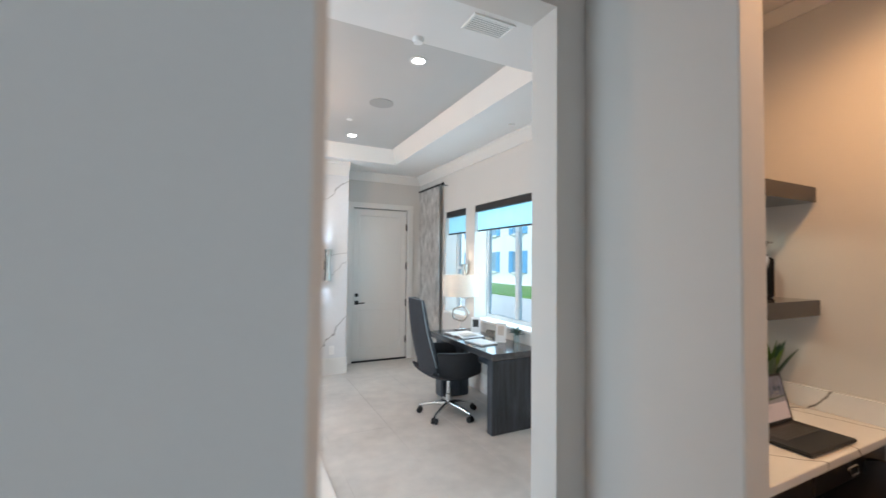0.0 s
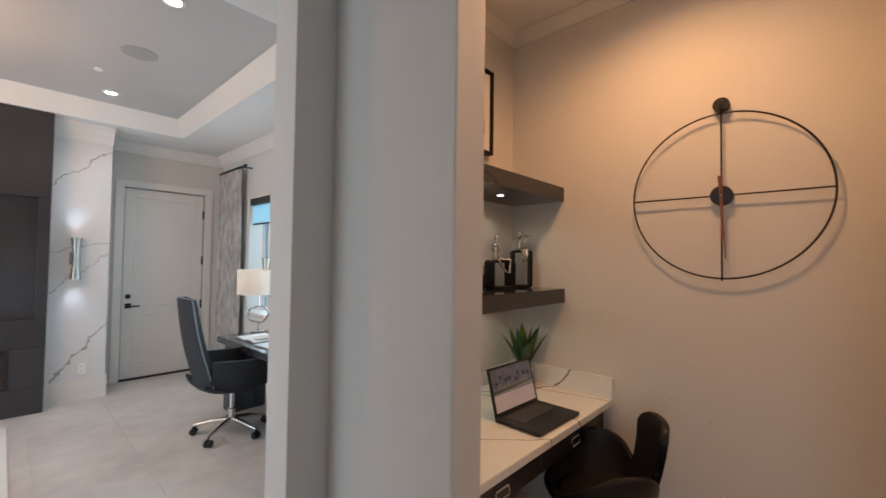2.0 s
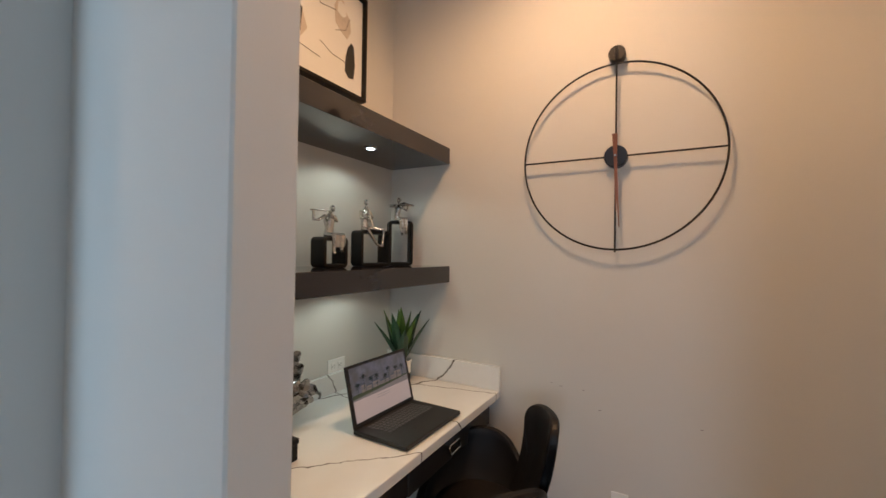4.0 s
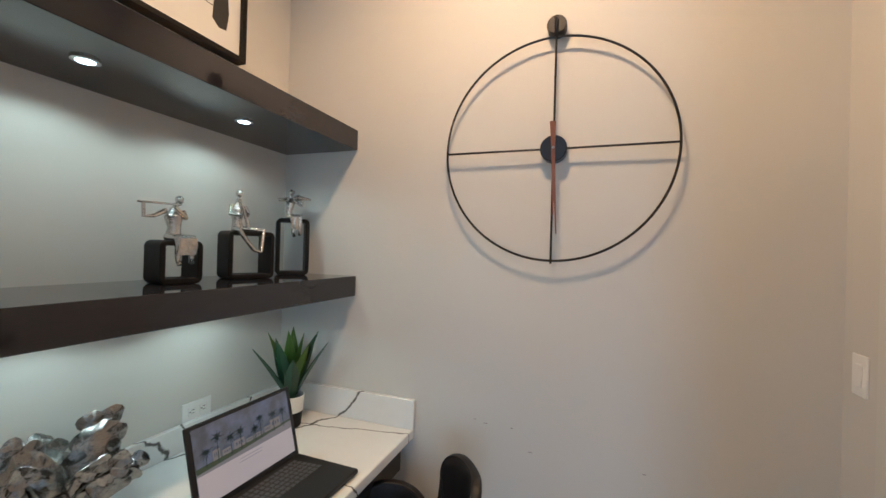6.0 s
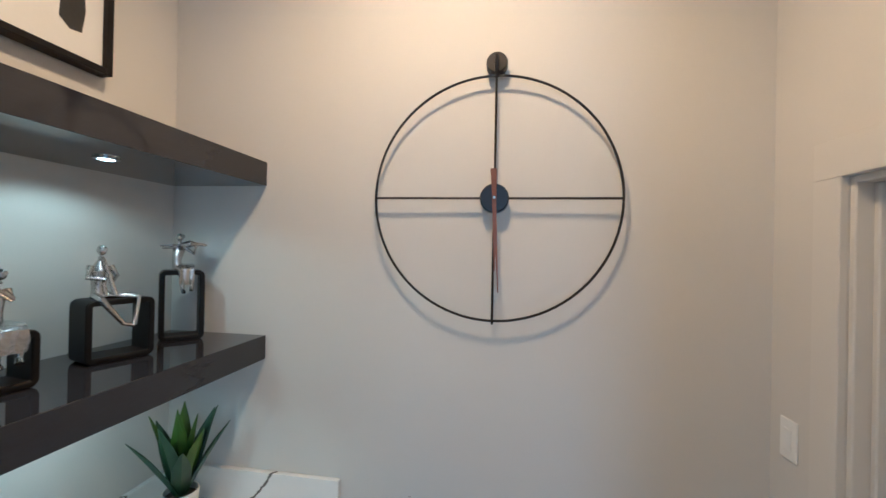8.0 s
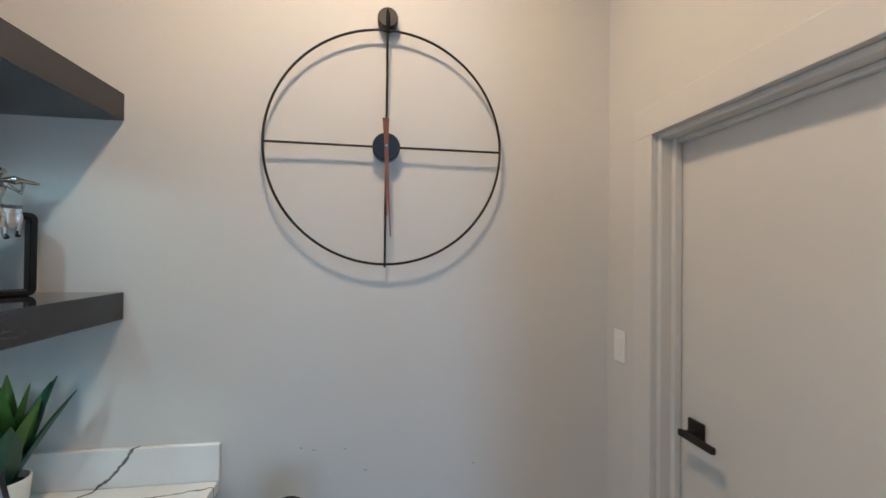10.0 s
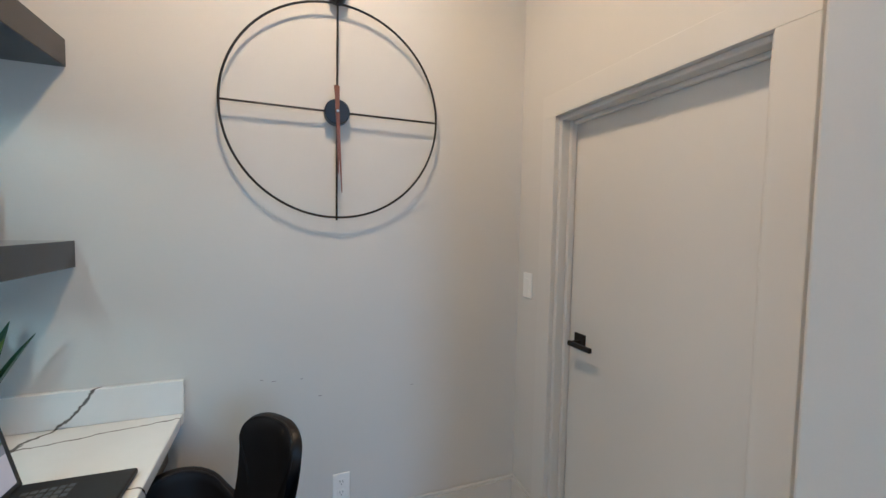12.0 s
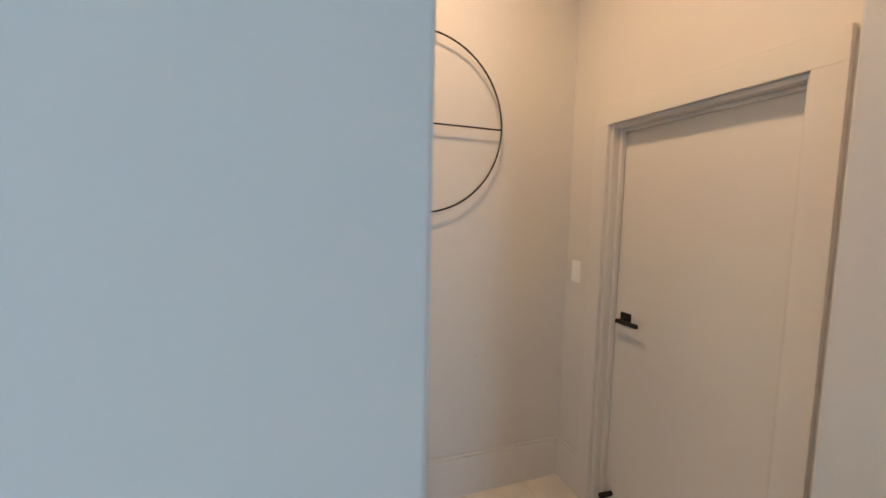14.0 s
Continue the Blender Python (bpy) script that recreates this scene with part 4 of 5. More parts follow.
# ---- silver sculpture and black box ----
bx = thing("storage_box", pose(1.90, 1.275, 0.7755), "low black lidded box on the worktop", "box")
part("body", boxed(-0.09, 0.09, -0.085, 0.085, 0, 0.055, bevel=0.003), BLACKWOOD, bx)
part("lid", boxed(-0.093, 0.093, -0.088, 0.088, 0.0555, 0.075, bevel=0.003), BLACKWOOD, bx)
sc = thing("metal_sculpture", pose(2.07, 1.44, 0.7755), "silver metal sculpture of curled leaves with round lobes", "sculpture")
part("foot", lathe(B(), [(0, 0), (0.05, 0), (0.05, 0.008), (0.018, 0.02), (0.012, 0.06), (0, 0.06)], 24), PEWTER, sc)


def lobed(length, width, seed):
    """A leaf of cupped round lobes set in pairs along a curved rib."""
    rnd = random.Random(seed)
    bm = B()

    def rib(q):
        return Vector((0.10 * width * math.sin(5 * q + seed), 0.22 * length * q * q, length * q * (1 - 0.08 * q)))

    tube(bm, [rib(k / 8) for k in range(9)], [0.0065 - 0.0035 * k / 8 for k in range(9)], seg=8)
    body = []
    for k in range(13):
        q = k / 12
        half = width * (0.10 + 0.62 * math.sin(math.pi * min(1, q * 0.86 + 0.06)) ** 0.8)
        body.append([rib(q) + Vector((half * u, -0.006 + 0.35 * half * u * u + 0.004 * math.sin(9 * u + 14 * q), 0.18 * half * abs(u))) for u in (-1, -0.6, -0.2, 0.2, 0.6, 1)])
    sheet(bm, body, 0.003)
    spots = [(1.0, 0.0, 0.36)]
    for q, r in ((0.26, 0.26), (0.46, 0.32), (0.66, 0.34), (0.86, 0.33)):
        spots += [(q + rnd.uniform(-0.03, 0.03), -1, r), (q + rnd.uniform(-0.03, 0.03), 1, r)]
    for q, side, r in spots:
        r *= width * rnd.uniform(0.95, 1.2)
        c = rib(q) + Vector((side * r * 1.25, 0.25 * r * abs(side), r * (0.35 if side else 0.5)))
        tip, turn = rnd.uniform(-0.3, 0.3), rnd.uniform(-0.25, 0.25) + 0.25 * side
        rows = []
        for i in range(6):
            f = i / 5
            row = []
            for j in range(15):
                a = j * math.tau / 14
                rr = r * f * (1 + 0.10 * math.sin(3 * a + 4 * q + seed) * f)
                p = Vector((rr * math.cos(a), -0.20 * r * (1 - f * f) + 0.09 * r * math.sin(4 * a + seed) * f, rr * math.sin(a)))
                row.append(c + Matrix.Rotation(turn, 3, "Z") @ Matrix.Rotation(tip, 3, "X") @ p)
            rows.append(row)
        sheet(bm, rows, 0.004)
    return bm


for k, (az, tilt, lean, ln, wd) in enumerate(((-25, 6, 30, 0.25, 0.078), (-10, -8, -22, 0.22, 0.074), (-40, 14, 64, 0.19, 0.066), (-25, 10, -62, 0.20, 0.068), (0, 26, 6, 0.20, 0.070), (150, 18, 20, 0.20, 0.066), (170, 14, -35, 0.18, 0.064), (60, 40, 10, 0.17, 0.060))):
    lf = part("lobed_leaf", lobed(ln, wd, k), PEWTER, sc)
    lf.matrix_basis = pose(0, 0, 0.055, 0, 0, az) @ pose(0, 0, 0, -tilt, lean, 0)


# ---- leather tub chair ----
tc = thing("tub_chair", pose(2.535, 0.755, 0, 0, 0, 37), "black leather tub chair with a raised spoon shaped back", "chair")
# half of the rim from the back's top to the front: (angle, radius, height)
HALF = [(0.0, 0.318, 0.832), (0.18, 0.318, 0.831), (0.33, 0.315, 0.822), (0.45, 0.312, 0.798), (0.50, 0.306, 0.760), (0.47, 0.299, 0.718), (0.39, 0.290, 0.672), (0.32, 0.280, 0.622), (0.34, 0.272, 0.578), (0.48, 0.272, 0.556), (0.64, 0.282, 0.580), (0.82, 0.294, 0.625), (1.04, 0.302, 0.652), (1.30, 0.300, 0.662), (1.58, 0.290, 0.648), (1.85, 0.279, 0.610), (2.15, 0.268, 0.555), (2.50, 0.260, 0.505), (2.85, 0.256, 0.490), (math.pi, 0.255, 0.487)]


def between(u):
    """A smooth point of the half rim, u from 0 to its last index."""
    k = min(int(u), len(HALF) - 2)
    f = u - k
    p = [HALF[max(0, min(len(HALF) - 1, q))] for q in (k - 1, k, k + 1, k + 2)]
    return [0.5 * (2 * b + (c - a) * f + (2 * a - 5 * b + 4 * c - d) * f * f + (3 * b - a - 3 * c + d) * f ** 3) for a, b, c, d in zip(*p)]


half = [between(k / 3) for k in range(3 * (len(HALF) - 1) + 1)]
ring = [(-a, r, z) for a, r, z in half[:0:-1]] + half
even = [-math.pi + math.tau * k / (len(ring) - 1) for k in range(len(ring))]


def skin(s, thin, lift):
    """One ring of the shell: s from the middle of the bottom to the rim."""
    row = []
    for (a, r1, h), e in zip(ring, even):
        base = 0.45 * e + 0.55 * a
        if s < 0.35:
            q = s / 0.35
            ang, r, z = base, 0.195 * q + 0.001, 0.40 + 0.02 * q ** 3
        else:
            q = (s - 0.35) / 0.65
            ang = base + (a - base) * min(1, q * 1.6)
            r = 0.196 + (r1 - 0.196) * (0.75 * math.sin(q * math.pi / 2) + 0.25 * q)
            z = 0.42 + (h - 0.42) * q ** 1.2
        r = max(0.001, r - thin)
        row.append((r * math.sin(ang), -r * math.cos(ang), z + lift))
    return row


steps = [k / 18 for k in range(19)]
rows = [skin(s, 0, 0) for s in steps] + [skin(1, 0.006, 0.010), skin(1, 0.018, 0.013), skin(1, 0.030, 0.009)]
rows += [skin(s, 0.036, 0.02 * (1 - s)) for s in steps[::-1]]
part("shell", sheet(B(), rows), LEATHER, tc)
seam = skin(1, 0.031, 0.006)[:-1]
part("rim_piping", tube(B(), seam, 0.0045, seg=8, closed=True), LEATHER, tc)
part("seat_cushion", lathe(B(), [(0, 0.415), (0.17, 0.415), (0.192, 0.43), (0.195, 0.455), (0.175, 0.477), (0.1, 0.484), (0, 0.485)], 40), LEATHER, tc)
for sx in (-1, 1):
    for sy in (-1, 1):
        part("leg", tube(B(), [(sx * 0.13, sy * 0.13, 0.40), (sx * 0.22, sy * 0.235, 0.0)], [0.011, 0.009], seg=12), CHROME, tc, "slim chrome leg")

# ---- electrical plates and scuffs ----
def outlet(m, label="white duplex outlet plate"):
    o = thing("wall_outlet", m, label, "outlet", "outlets")
    part("plate", boxed(-0.036, 0.036, -0.006, 0, -0.062, 0.062, bevel=0.002), PLASTIC, o)
    for z in (-0.024, 0.024):
        s = part("socket", boxed(-0.017, 0.017, -0.0085, -0.006, z - 0.015, z + 0.015, bevel=0.002), PLASTIC, o)
        for x in (-0.006, 0.006):
            d = finish("slot", boxed(x - 0.001, x + 0.001, -0.0092, -0.0084, z - 0.001, z + 0.009), SLOT)
            d.parent = s
        d = finish("slot", boxed(-0.0022, 0.0022, -0.0092, -0.0084, z - 0.010, z - 0.006), SLOT)
        d.parent = s
    return o


def switch(m, label="white rocker light switch plate"):
    o = thing("light_switch", m, label, "light switch", "light switches")
    part("plate", boxed(-0.036, 0.036, -0.006, 0, -0.060, 0.060, bevel=0.002), PLASTIC, o)
    part("rocker", prism(B(), [(-0.006, -0.033), (-0.0105, -0.030), (-0.007, 0.0), (-0.0085, 0.030), (-0.006, 0.033)], "x", -0.016, 0.016), PLASTIC, o)
    return o


outlet(pose(XW, 0.273, 0.352, 0, 0, -90))
outlet(pose(2.576, NY, 0.905, 0, 90, 0), "white duplex outlet plate lying sideways above the worktop")
outlet(pose(1.14, 5.95, 0.345), "white duplex outlet plate on the marble wall")
switch(pose(2.940, SY, 1.219, 0, 0, 180))
switch(pose(0.0, 1.13, 1.25, 0, 0, 90))
for y, z, ln in ((0.543, 0.852, 0.016), (0.588, 0.862, 0.010), (0.436, 0.850, 0.010), (0.362, 0.769, 0.014), (-0.041, 0.768, 0.012)):
    sm = finish("scuff", boxed(XW - 0.0012, XW - 0.0002, y - ln / 2, y + ln / 2, z - 0.0014, z + 0.0014), INK)
    sm.parent = wall_clock_side

# ---- thermostat in the hall ----
th = thing("thermostat", pose(0.0, 0.53, 1.565, 0, 0, 90), "wide grey wall thermostat with a dark glass face", "thermostat")
part("body", boxed(-0.076, 0.076, -0.020, 0, -0.057, 0.057, bevel=0.004, seg=3), GREYCASE, th, "grey metal body")
part("bezel", boxed(-0.077, 0.077, -0.0255, -0.0195, -0.058, 0.058, bevel=0.002, seg=2), BLACK, th, "black front bezel")
part("display", boxed(-0.060, 0.060, -0.0265, -0.0250, -0.028, 0.048, bevel=0.0005), DARKGLASS, th, "black glass display")
part("knob", tube(B(), [(0.052, -0.025, -0.042), (0.052, -0.031, -0.042), (0.052, -0.033, -0.042)], [0.010, 0.010, 0.008], seg=18), BLACK, th, "round black knob")

# ---- living room: fireplace wall ----
fp = thing("fireplace_wall", pose(0, 0, 0), "dark slate panelled fireplace wall with a television niche", "fireplace")
FY, FL, FR, FT = 5.734, -1.43, 0.835, 2.96
NB = (-1.34, 0.743, 0.948, 2.18)
FB = (-1.175, 0.577, 0.272, 0.668)
part("top_panel", boxed(FL, FR, FY, 6.19, NB[3], LOW - 0.001, bevel=0.003), PANEL, fp)
part("side_panel", boxed(FL, NB[0], FY, 6.19, NB[2], NB[3], bevel=0.003), PANEL, fp)
part("side_panel", boxed(NB[1], FR, FY, 6.19, NB[2], NB[3], bevel=0.003), PANEL, fp)
part("middle_panel", boxed(FL, FR, FY, 6.19, FB[3], NB[2], bevel=0.003), PANEL, fp)
part("side_panel", boxed(FL, FB[0], FY, 6.19, FB[2], FB[3], bevel=0.003), PANEL, fp)
part("side_panel", boxed(FB[1], FR, FY, 6.19, FB[2], FB[3], bevel=0.003), PANEL, fp)
part("bottom_panel", boxed(FL, FR, FY, 6.19, 0, FB[2], bevel=0.003), PANEL, fp)
part("niche_back", boxed(NB[0], NB[1], FY + 0.10, FY + 0.12, NB[2], NB[3]), PANEL, fp)
fire = part("firebox", boxed(FB[0], FB[1], FY + 0.30, FY + 0.32, FB[2], FB[3]), SLOT, fp, "black firebox of an electric fireplace")
bm = B()
for b in ((FB[0], FB[1], FB[2], FB[2] + 0.022), (FB[0], FB[1], FB[3] - 0.022, FB[3]), (FB[0], FB[0] + 0.022, FB[2] + 0.022, FB[3] - 0.022), (FB[1] - 0.022, FB[1], FB[2] + 0.022, FB[3] - 0.022)):
    box(bm, b[0], b[1], FY - 0.006, FY + 0.02, b[2], b[3], bevel=0.002)
part("fire_frame", bm, BLACK, fp, "black metal surround of the fire")
rnd = random.Random(4)
bed = B()
for k in range(150):
    x, y, r = rnd.uniform(FB[0] + 0.05, FB[1] - 0.05), rnd.uniform(FY + 0.06, FY + 0.26), rnd.uniform(0.012, 0.026)
    ball(bed, (x, y, FB[2] + 0.025 + r * 0.5), (r, r * rnd.uniform(0.7, 1), r * rnd.uniform(0.6, 0.9)), 6)
part("fire_bed", bed, DARKGLASS, fp, "bed of dark glass pebbles")
em = B()
for k in range(26):
    x = FB[0] + 0.05 + k * (FB[1] - FB[0] - 0.1) / 25
    tube(em, [(x, FY + 0.15, FB[2] + 0.035), (x + rnd.uniform(-0.01, 0.01), FY + 0.15, FB[2] + rnd.uniform(0.05, 0.09))], [0.010, 0.002], seg=6)
part("flame", em, EMBER, fp, "low red flames")
pg = part("fire_glass", boxed(FB[0] + 0.02, FB[1] - 0.02, FY + 0.006, FY + 0.010, FB[2] + 0.02, FB[3] - 0.02), clear_glass("smoked glass", (0.16, 0.16, 0.17)), fp)

tv = thing("television", pose(0, 0, 0), "wall mounted television showing a red and blue advertisement", "television")
part("body", boxed(-1.015, 0.415, FY + 0.040, FY + 0.099, 1.08, 2.012, bevel=0.004), BLACK, tv)
dp = part("display", boxed(-1.005, 0.405, FY + 0.037, FY + 0.0405, 1.09, 2.002), DARKGLASS, tv)


def on_screen(nm, outline, mat, d):
    ob = finish(nm, prism(B(), outline, "y", FY + 0.037 - d, FY + 0.037 - d + 0.0008), mat)
    ob.parent = dp
    return ob


on_screen("lit_picture", [(-0.70, 1.268), (0.155, 1.268), (0.155, 1.925), (-0.70, 1.925)], SCREENBLUE, 0.001)
disc = [(-0.165 + 0.215 * math.cos(k * math.tau / 40), 1.475 + 0.205 * math.sin(k * math.tau / 40)) for k in range(40)]
on_screen("lit_disc", disc, SCREENRED, 0.002)
on_screen("lit_hook", [(-0.42, 1.72), (-0.22, 1.86), (-0.05, 1.865), (0.02, 1.80), (-0.05, 1.745), (-0.10, 1.80), (-0.24, 1.80), (-0.40, 1.69)], SCREENRED, 0.002)
for z, a, b in ((1.425, -0.30, -0.03), (1.395, -0.30, -0.05), (1.365, -0.28, -0.07)):
    on_screen("text_bar", [(a, z), (b, z), (b, z + 0.016), (a, z + 0.016)], SCREENWHITE, 0.003)
tx = bpy.data.curves.new("percent", "FONT")
tx.body, tx.size, tx.align_x = "70%", 0.155, "CENTER"
tx.materials.append(SCREENWHITE)
to = new("lit_text", tx)
to.parent, to.matrix_basis = dp, pose(-0.165, FY + 0.0335, 1.475, 90, 0, 0)


# ---- sconces ----
def sconce(m, label):
    s = thing("wall_sconce", m, label, "wall lamp", "wall sconces")
    part("backplate", boxed(-0.045, 0.045, -0.012, 0, -0.07, 0.07, bevel=0.004), BRASS, s)
    part("arm", tube(B(), [(0, -0.012, 0), (0, -0.05, 0)], 0.012), BRASS, s)
    part("body", lathe(B(), [(0.050, -0.225), (0.046, -0.225), (0.020, 0.0), (0.046, 0.225), (0.050, 0.225), (0.025, 0.0), (0.050, -0.225)], 28, (0, -0.075, 0)), BRASS, s, "hourglass shaped nickel body")
    for z in (-0.19, 0.19):
        part("bulb", lathe(B(), [(0, z), (0.034, z)], 20, (0, -0.075, 0)), SCONCEBULB, s)
    return s


sconce(pose(1.053, 5.95, 1.56), "hourglass nickel sconce lit up and down on marble")
sconce(pose(EX, 4.72, 1.37, 0, 0, -90), "hourglass nickel sconce lit on the pier between windows")
for z, to_z in ((1.80, 3), (1.32, 0)):
    lamp("sconce_beam", "SPOT", look((1.053, 5.875, z), (1.053, 5.90, to_z)), 5.0, (0.72, 0.87, 1.0), spot=75, blend=0.9, radius=0.03)
for z, to_z in ((1.61, 3), (1.13, 0)):
    lamp("sconce_beam", "SPOT", look((EX - 0.075, 4.72, z), (EX - 0.05, 4.72, to_z)), 1.0, (1.0, 0.72, 0.45), spot=120, radius=0.03)

# ---- curtain ----
cu = thing("curtain", pose(0, 0, 0), "grey and cream printed curtain hanging in folds on a black rod", "curtain")
rows = []
for i in range(15):
    s = i / 14
    z = 2.76 - s * 2.745
    rows.append([(2.60 + 0.034 * math.sin(y * 0.62 + 0.2 * math.sin(2 * s)) * (0.7 + 0.3 * s), 5.50 + 0.70 * y / 90 + 0.012 * math.sin(y * 0.31 + 3 * s) * s, z) for y in range(91)])
part("cloth", sheet(B(), rows, 0.004), CURTAIN, cu)
bm = tube(B(), [(2.60, 5.37, 2.785), (2.60, 6.26, 2.785)], 0.012, seg=14)
ball(bm, (2.60, 5.36, 2.785), 0.02)
rod = part("rod", bm, BLACK, cu, "black curtain rod")
part("bracket", tube(B(), [(2.60, 5.40, 2.785), (2.60, 5.40, 2.77), (EX, 5.40, 2.77)], 0.007), BLACK, cu)
for k in range(10):
    y = 5.51 + 0.075 * k
    rg = finish("ring", tube(B(), [(2.60 + 0.018 * math.cos(a), y, 2.782 + 0.018 * math.sin(a)) for a in (q * math.tau / 14 for q in range(14))], 0.0025, seg=6, closed=True), BLACK)
    rg.parent = rod

# ---- writing desk ----
dk = thing("writing_desk", pose(0, 0, 0), "dark stained wooden desk with slab ends by the window", "desk")
part("desktop", boxed(2.085, 2.675, 3.225, 4.65, 0.695, 0.76, bevel=0.004), DARKTOP, dk)
part("end_panel", boxed(2.09, 2.67, 3.23, 3.32, 0, 0.694, bevel=0.004), DARKOAK, dk)
part("end_panel", boxed(2.12, 2.50, 4.36, 4.54, 0, 0.694, bevel=0.02), DARKOAK, dk)
part("drawer_box", boxed(2.18, 2.62, 3.34, 3.80, 0.60, 0.694, bevel=0.003), DARKOAK, dk)

# ---- executive chair ----
ec = thing("office_chair", pose(1.975, 3.90, 0, 0, 0, -91), "charcoal high backed office chair on a chrome five star base", "chair")
part("seat", sheet(B(), [[(0.25 * u * (1 - 0.10 * v ** 3), -0.25 + 0.5 * v, 0.515 + 0.02 * (1 - u * u) - 0.03 * v ** 4 - 0.02 * (1 - v) ** 4) for u in [k / 8 - 1 for k in range(17)]] for v in [k / 12 for k in range(13)]], -0.075), FABRIC, ec)
rows = []
for i in range(19):
    s = i / 18
    half = (0.25 - 0.02 * s) if s < 0.25 else 0.245 - 0.075 * (s - 0.25) / 0.75
    half *= 1 if s < 0.95 else 0.93
    y = -0.24 - 0.16 * s ** 1.15 - 0.03 * math.sin(s * math.pi)
    z = 0.47 + 0.78 * s
    rows.append([(half * u, y - 0.055 * (1 - u * u) + 0.0, z - 0.012 * s * u * u) for u in [k / 8 - 1 for k in range(17)]])
part("backrest", sheet(B(), rows, 0.062), FABRIC, ec)
# thin pale bead along the back's outline stands for its window-lit edge
edge = [r[0] for r in rows] + rows[-1][1:-1] + [r[-1] for r in rows[::-1]]
part("lit_edge", tube(B(), [(p[0], p[1] + 0.012, p[2]) for p in edge], 0.006, seg=6), LITEDGE, ec, "pale bead painted as window light on the edge")
for sx in (-1, 1):
    pts = []
    for i in range(13):
        s = i / 12
        y = -0.245 + 0.495 * s
        top = 0.715 - 0.03 * s - 0.16 * max(0, s - 0.82) / 0.18 * (s - 0.82) / 0.18
        low = 0.425 + 0.10 * abs(s - 0.5) ** 1.6
        out = 0.262 + 0.035 * math.sin(math.pi * min(1, s * 1.1))
        pts.append([(sx * (out - 0.03 * (1 - q) ** 2), y, low + (top - low) * q) for q in [k / 6 for k in range(7)]])
    part("armrest", sheet(B(), pts, 0.034 * sx), FABRIC, ec)
part("under_shell", sheet(B(), [[(0.27 * u * (1 - 0.15 * v ** 3), -0.30 + 0.55 * v, 0.415 + 0.04 * u ** 4 + 0.08 * (1 - v) ** 5 + 0.03 * v ** 4) for u in [k / 6 - 1 for k in range(13)]] for v in [k / 10 for k in range(11)]], 0.02), FABRIC, ec)
part("gas_column", lathe(B(), [(0, 0.10), (0.030, 0.10), (0.030, 0.22), (0.019, 0.225), (0.019, 0.42), (0, 0.42)], 20), CHROME, ec, "chrome gas column")
for k in range(5):
    a = radians(72 * k + 20)
    c, s = math.cos(a), math.sin(a)
    leg = part("base_leg", tube(B(), [(0.02 * c, 0.02 * s, 0.125), (0.16 * c, 0.16 * s, 0.112), (0.31 * c, 0.31 * s, 0.082)], [0.026, 0.020, 0.014], seg=12), CHROME, ec, "polished chrome base arm")
    cx, cy = 0.31 * c, 0.31 * s
    bm = B()
    for e in (-0.018, 0.018):
        px, py = cx - s * e, cy + c * e
        tube(bm, [(px - s * 0.009, py + c * 0.009, 0.030), (px + s * 0.009, py - c * 0.009, 0.030)], 0.030, seg=18)
    tube(bm, [(cx, cy, 0.055), (cx, cy, 0.085)], 0.009, seg=8)
    cs = finish("caster", bm, BLACK)
    cs.parent = leg

# ---- things on the desk ----
DZT = 0.761
tl = thing("table_lamp", pose(2.48, 4.57, DZT), "table lamp with a white drum shade on a ring base", "table lamp")
part("foot", boxed(-0.06, 0.06, -0.04, 0.04, 0, 0.02, bevel=0.004), CHROME, tl)
ringpts = [(0.10 * math.cos(a) * (1 + 0.06 * math.cos(5 * a)), 0.0, 0.205 + 0.088 * math.sin(a) * (1 + 0.06 * math.cos(5 * a))) for a in (k * math.tau / 40 for k in range(40))]
part("ring", tube(B(), ringpts, 0.011, seg=10, closed=True), BRASS, tl, "uneven bronze ring").matrix_basis = pose(0, 0, 0, 0, 0, -20)
part("stem", tube(B(), [(0, 0, 0.02), (0, 0, 0.115)], 0.008), CHROME, tl)
part("neck", tube(B(), [(0, 0, 0.295), (0, 0, 0.55)], 0.007), CHROME, tl)
part("shade", lathe(B(), [(0.225, 0.43), (0.225, 0.70), (0.222, 0.70), (0.222, 0.43), (0.225, 0.43)], 40), LAMPSHADE, tl, "white linen drum shade")
part("bulb", ball(B(), (0, 0, 0.56), 0.03), BULB, tl)
lamp("table_lamp_light", "POINT", pose(2.48, 4.57, DZT + 0.62), 2.0, (1.0, 0.82, 0.62), radius=0.04)


def open_book(m, w, d, label, name="magazine"):
    b = thing(name, m, label, "book")
    part("page_block", sheet(B(), [[(w * u, -d + 2 * d * v, 0.006 + 0.016 * math.sin(math.pi * min(1, abs(u) * 1.02)) ** 0.7) for u in [k / 10 - 1 for k in range(21)]] for v in (0, 0.5, 1)], 0.004), PAPER, b)
    part("cover", boxed(-w - 0.004, w + 0.004, -d - 0.004, d + 0.004, 0, 0.005), INK, b)
    part("print", boxed(0.02, w * 0.9, -d * 0.7, d * 0.5, 0.0265, 0.027), INKPALE, b)
    return b


